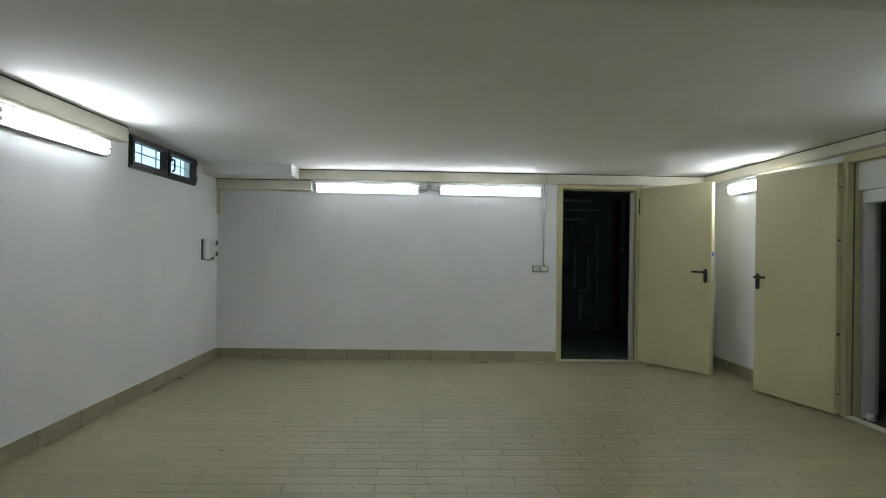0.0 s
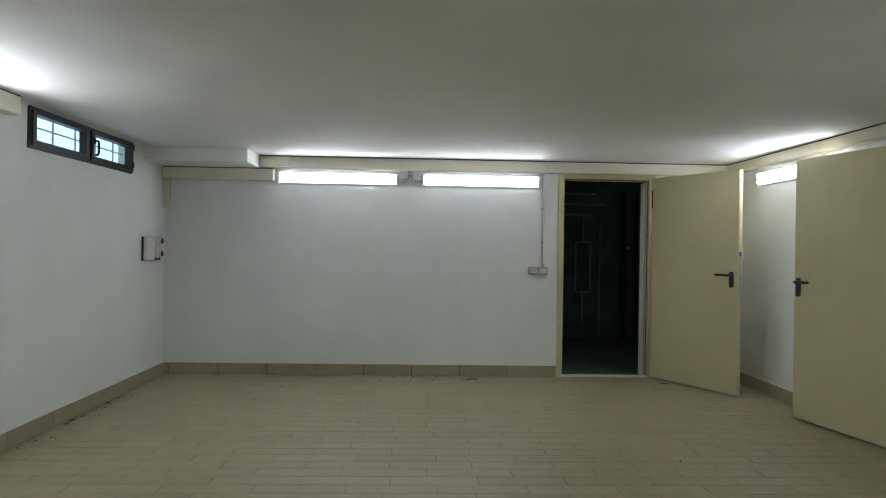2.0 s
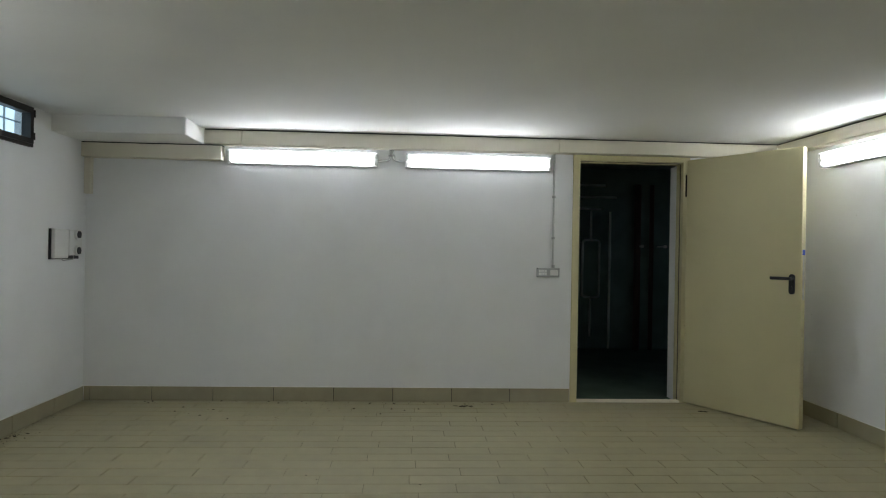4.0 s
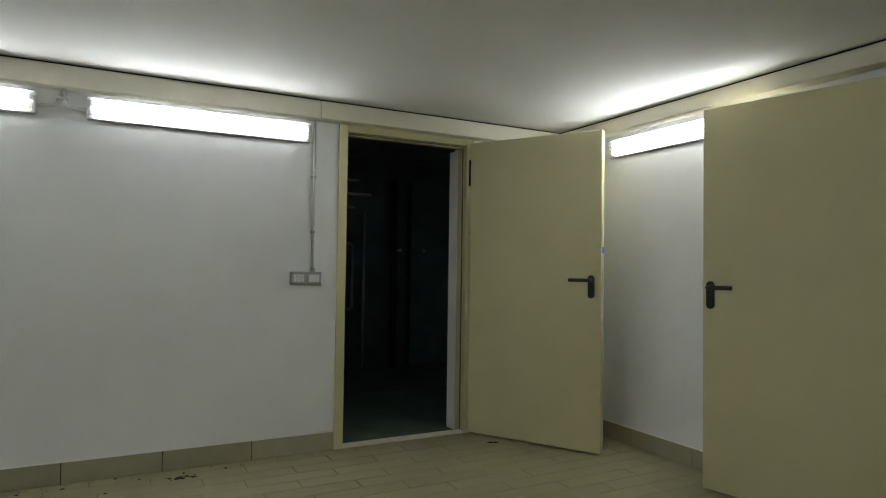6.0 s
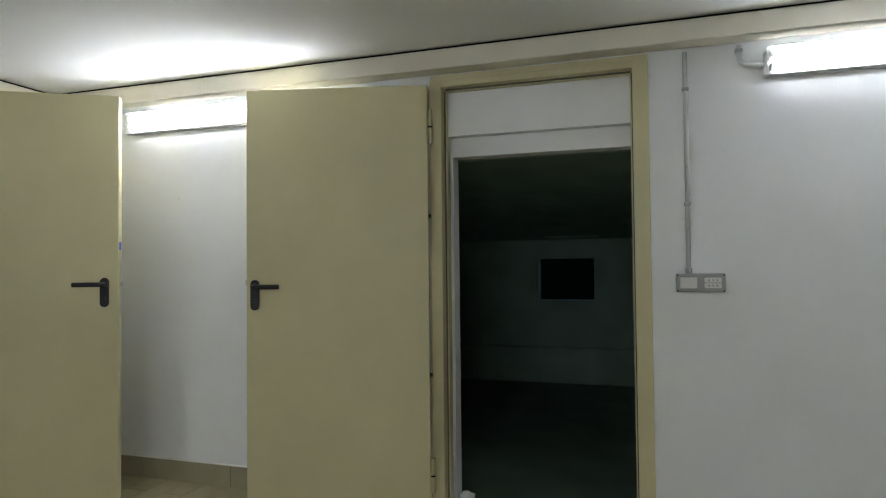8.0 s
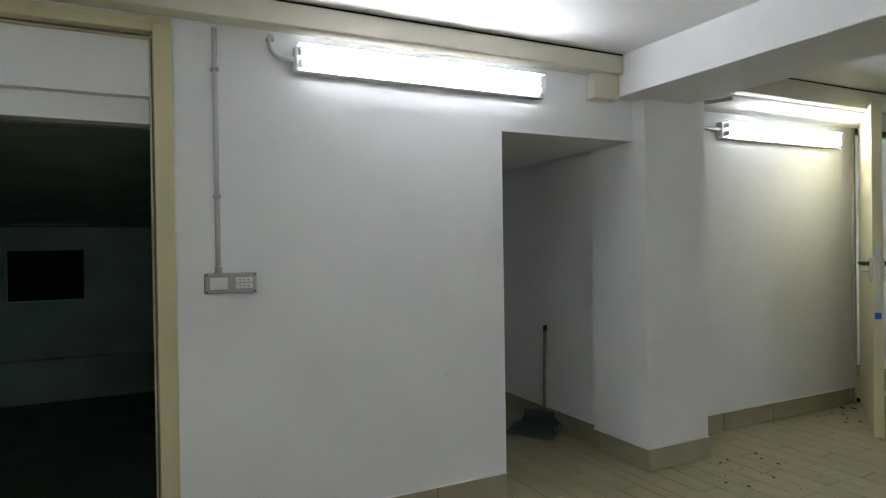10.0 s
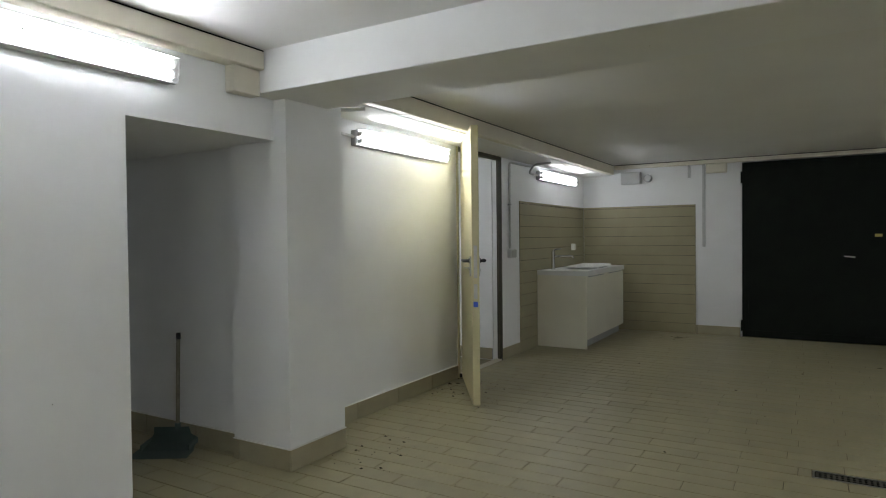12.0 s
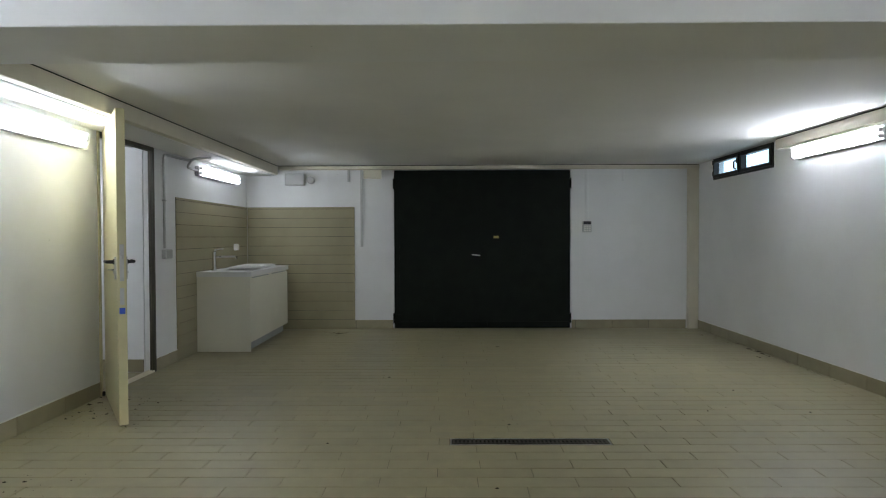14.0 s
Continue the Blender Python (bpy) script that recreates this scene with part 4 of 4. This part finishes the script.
part("body", bx((-0.03, -0.3, -0.02), (0.03, 0.25, 0.0), 0.006), M_grey, tube_off)
part("cover", bx((-0.028, -0.29, -0.045), (0.028, 0.24, -0.0205), 0.008), M_whitep, tube_off)

# ---------------------------------------------------------------- dirt swept into the corners
def litter(name, label, spots, n, seed, sizes=(0.003, 0.004, 0.005, 0.007, 0.012), rise=0.5):
    rnd = random.Random(seed)
    bm = bmesh.new()
    for _ in range(n):
        x0, x1, y0, y1 = spots[rnd.randrange(len(spots))]
        x, y = x0 + (x1 - x0) * rnd.random(), y0 + (y1 - y0) * rnd.random()
        s = rnd.choice(sizes)
        a = rnd.random() * 6.3
        pts = [(x + s * rnd.uniform(0.6, 1.3) * math.cos(a + k * 1.26), y + s * rnd.uniform(0.4, 1.0) * math.sin(a + k * 1.26)) for k in range(5)]
        lo = [bm.verts.new((*p, 0.0006)) for p in pts]
        top = bm.verts.new((x, y, 0.0006 + s * rise))
        bm.faces.new(lo[::-1])
        for k in range(5):
            bm.faces.new((lo[k], lo[(k + 1) % 5], top))
    tagged(part(name, bm, M_dirt), label, "debris", kind="stuff")


litter("dirt_crumbs", "dark dry crumbs of dirt along the wall foot",
       [(-4.02, -3.94, -3.2, -1.0), (-4.02, -3.85, -2.2, -0.9), (-3.9, 0.0, -0.10, -0.02), (-1.0, -0.84, -0.19, -0.13), (-3.2, -1.0, -0.6, -0.2),
        (1.35, 2.0, -8.2, -7.2), (1.7, 2.02, -8.2, -7.7), (-4.0, -3.85, -11.4, -9.4), (0.55, 0.95, -11.5, -11.2), (-3.9, 1.5, -11.0, -2.0), (-2.0, 1.2, -10.0, -0.6), (1.2, 1.75, -6.6, -6.0)], 460, 5)
litter("wall_dust", "dark dust and crumbs swept along the wall foot", [(-4.028, -3.99, -4.2, -0.5), (-4.028, -3.97, -2.6, -0.4), (-4.028, -3.98, -11.2, -8.5), (-4.02, -3.93, -1.8, -0.9)], 460, 9, (0.002, 0.003, 0.004, 0.006))
litter("dead_leaves", "dry dark leaf scraps lying on the floor", [(0.68, 0.86, -11.42, -11.32), (0.3, 0.5, -11.74, -11.66), (-0.97, -0.86, -0.19, -0.14), (1.01, 1.05, -0.31, -0.29), (-4.01, -3.95, -10.6, -9.9), (-4.02, -3.98, -1.9, -1.0), (-1.25, -1.2, -10.4, -10.35), (1.75, 2.0, -8.15, -7.9), (-3.3, -3.2, -7.8, -7.7)], 40, 4, (0.012, 0.018, 0.026, 0.03), 0.18)

# a broken lump of plaster lying in the store doorway
rnd = random.Random(3)
bm = bmesh.new()
bmesh.ops.create_icosphere(bm, subdivisions=2, radius=0.04)
for v in bm.verts:
    v.co *= 1 + rnd.uniform(-0.28, 0.2)
    v.co.z = max(v.co.z * 0.95, -0.03)
scrap = part("plaster_lump", bm, M_wall, m=pose(2.0, -2.56, 0.019, 0, 0, 20))
tagged(scrap, "broken white plaster lump lying in the doorway", "rubble")

# ---------------------------------------------------------------- floor planks, laid last
PL, PW, GAP = 0.5, 0.125, 0.0028


def plank_rows():
    """Planks over the plan: (x0, x1, y0, y1)."""
    rows = [(-4.105 + k * PW, -4.105 + (k + 1) * PW, k) for k in range(-12, 34)] + [(-7.056 + k * PW, -7.056 + (k + 1) * PW, k) for k in range(-39, 12)]
    for y0, y1, k in rows:
        lo, hi = (-5.605, 0.0) if y0 > -5.61 else (SY, -5.605)
        y0, y1 = max(y0, lo), min(y1, hi)
        if y1 - y0 < 0.01:
            continue
        east = ESX if y0 < -5.95 else 3.41 if y0 < -4.94 else EX
        off = -1.594 + (0.25 if k % 2 == 0 else 0.0) + 0.03 * math.sin(k * 1.7)
        n0 = int((WX - off) / PL) - 1
        for n in range(n0, n0 + 20):
            x0, x1 = max(off + n * PL, WX), min(off + (n + 1) * PL, east)
            spans = [(x0, x1)]
            if y0 < -7.1 < y1:
                spans = [(x0, min(x1, -1.662)), (max(x0, -0.688), x1)]
            for a, b in spans:
                if b - a > 0.012:
                    yield a, b, y0, y1


near, vs, fs = 0, [], []
for x0, x1, y0, y1 in plank_rows():
    w, h = x1 - x0 - GAP, y1 - y0 - (GAP if y0 > -5.61 else 0.0038)
    cx, cy = (x0 + x1) / 2, (y0 + y1) / 2
    if -3.7 < cx < 0.95 and -6.7 < cy < -3.1 and near < 290:
        near += 1
        piece("plank", tile_piece(w, h, 0.005, M_tile), pose(cx, cy, -0.005 + random.uniform(-0.0003, 0.0003)), floor)
    else:
        n, c, dz = len(vs), 0.0015, random.uniform(-0.0003, 0.0003)
        for z, i in ((-0.005, 0), (-c, 0), (0.0, c)):
            for sx, sy in ((-1, -1), (1, -1), (1, 1), (-1, 1)):
                vs.append((cx + sx * (w / 2 - i), cy + sy * (h / 2 - i), z + dz))
        fs += [tuple(n + i for i in f) for f in ((0, 1, 5, 4), (1, 2, 6, 5), (2, 3, 7, 6), (3, 0, 4, 7), (4, 5, 9, 8), (5, 6, 10, 9), (6, 7, 11, 10), (7, 4, 8, 11), (8, 9, 10, 11))]
me = bpy.data.meshes.new("planks")
me.from_pydata(vs, [], fs)
me.materials.append(M_tile)
rest = tagged(new("planks", me), "further beige plank tiles", kind="stuff")
rest.parent = floor
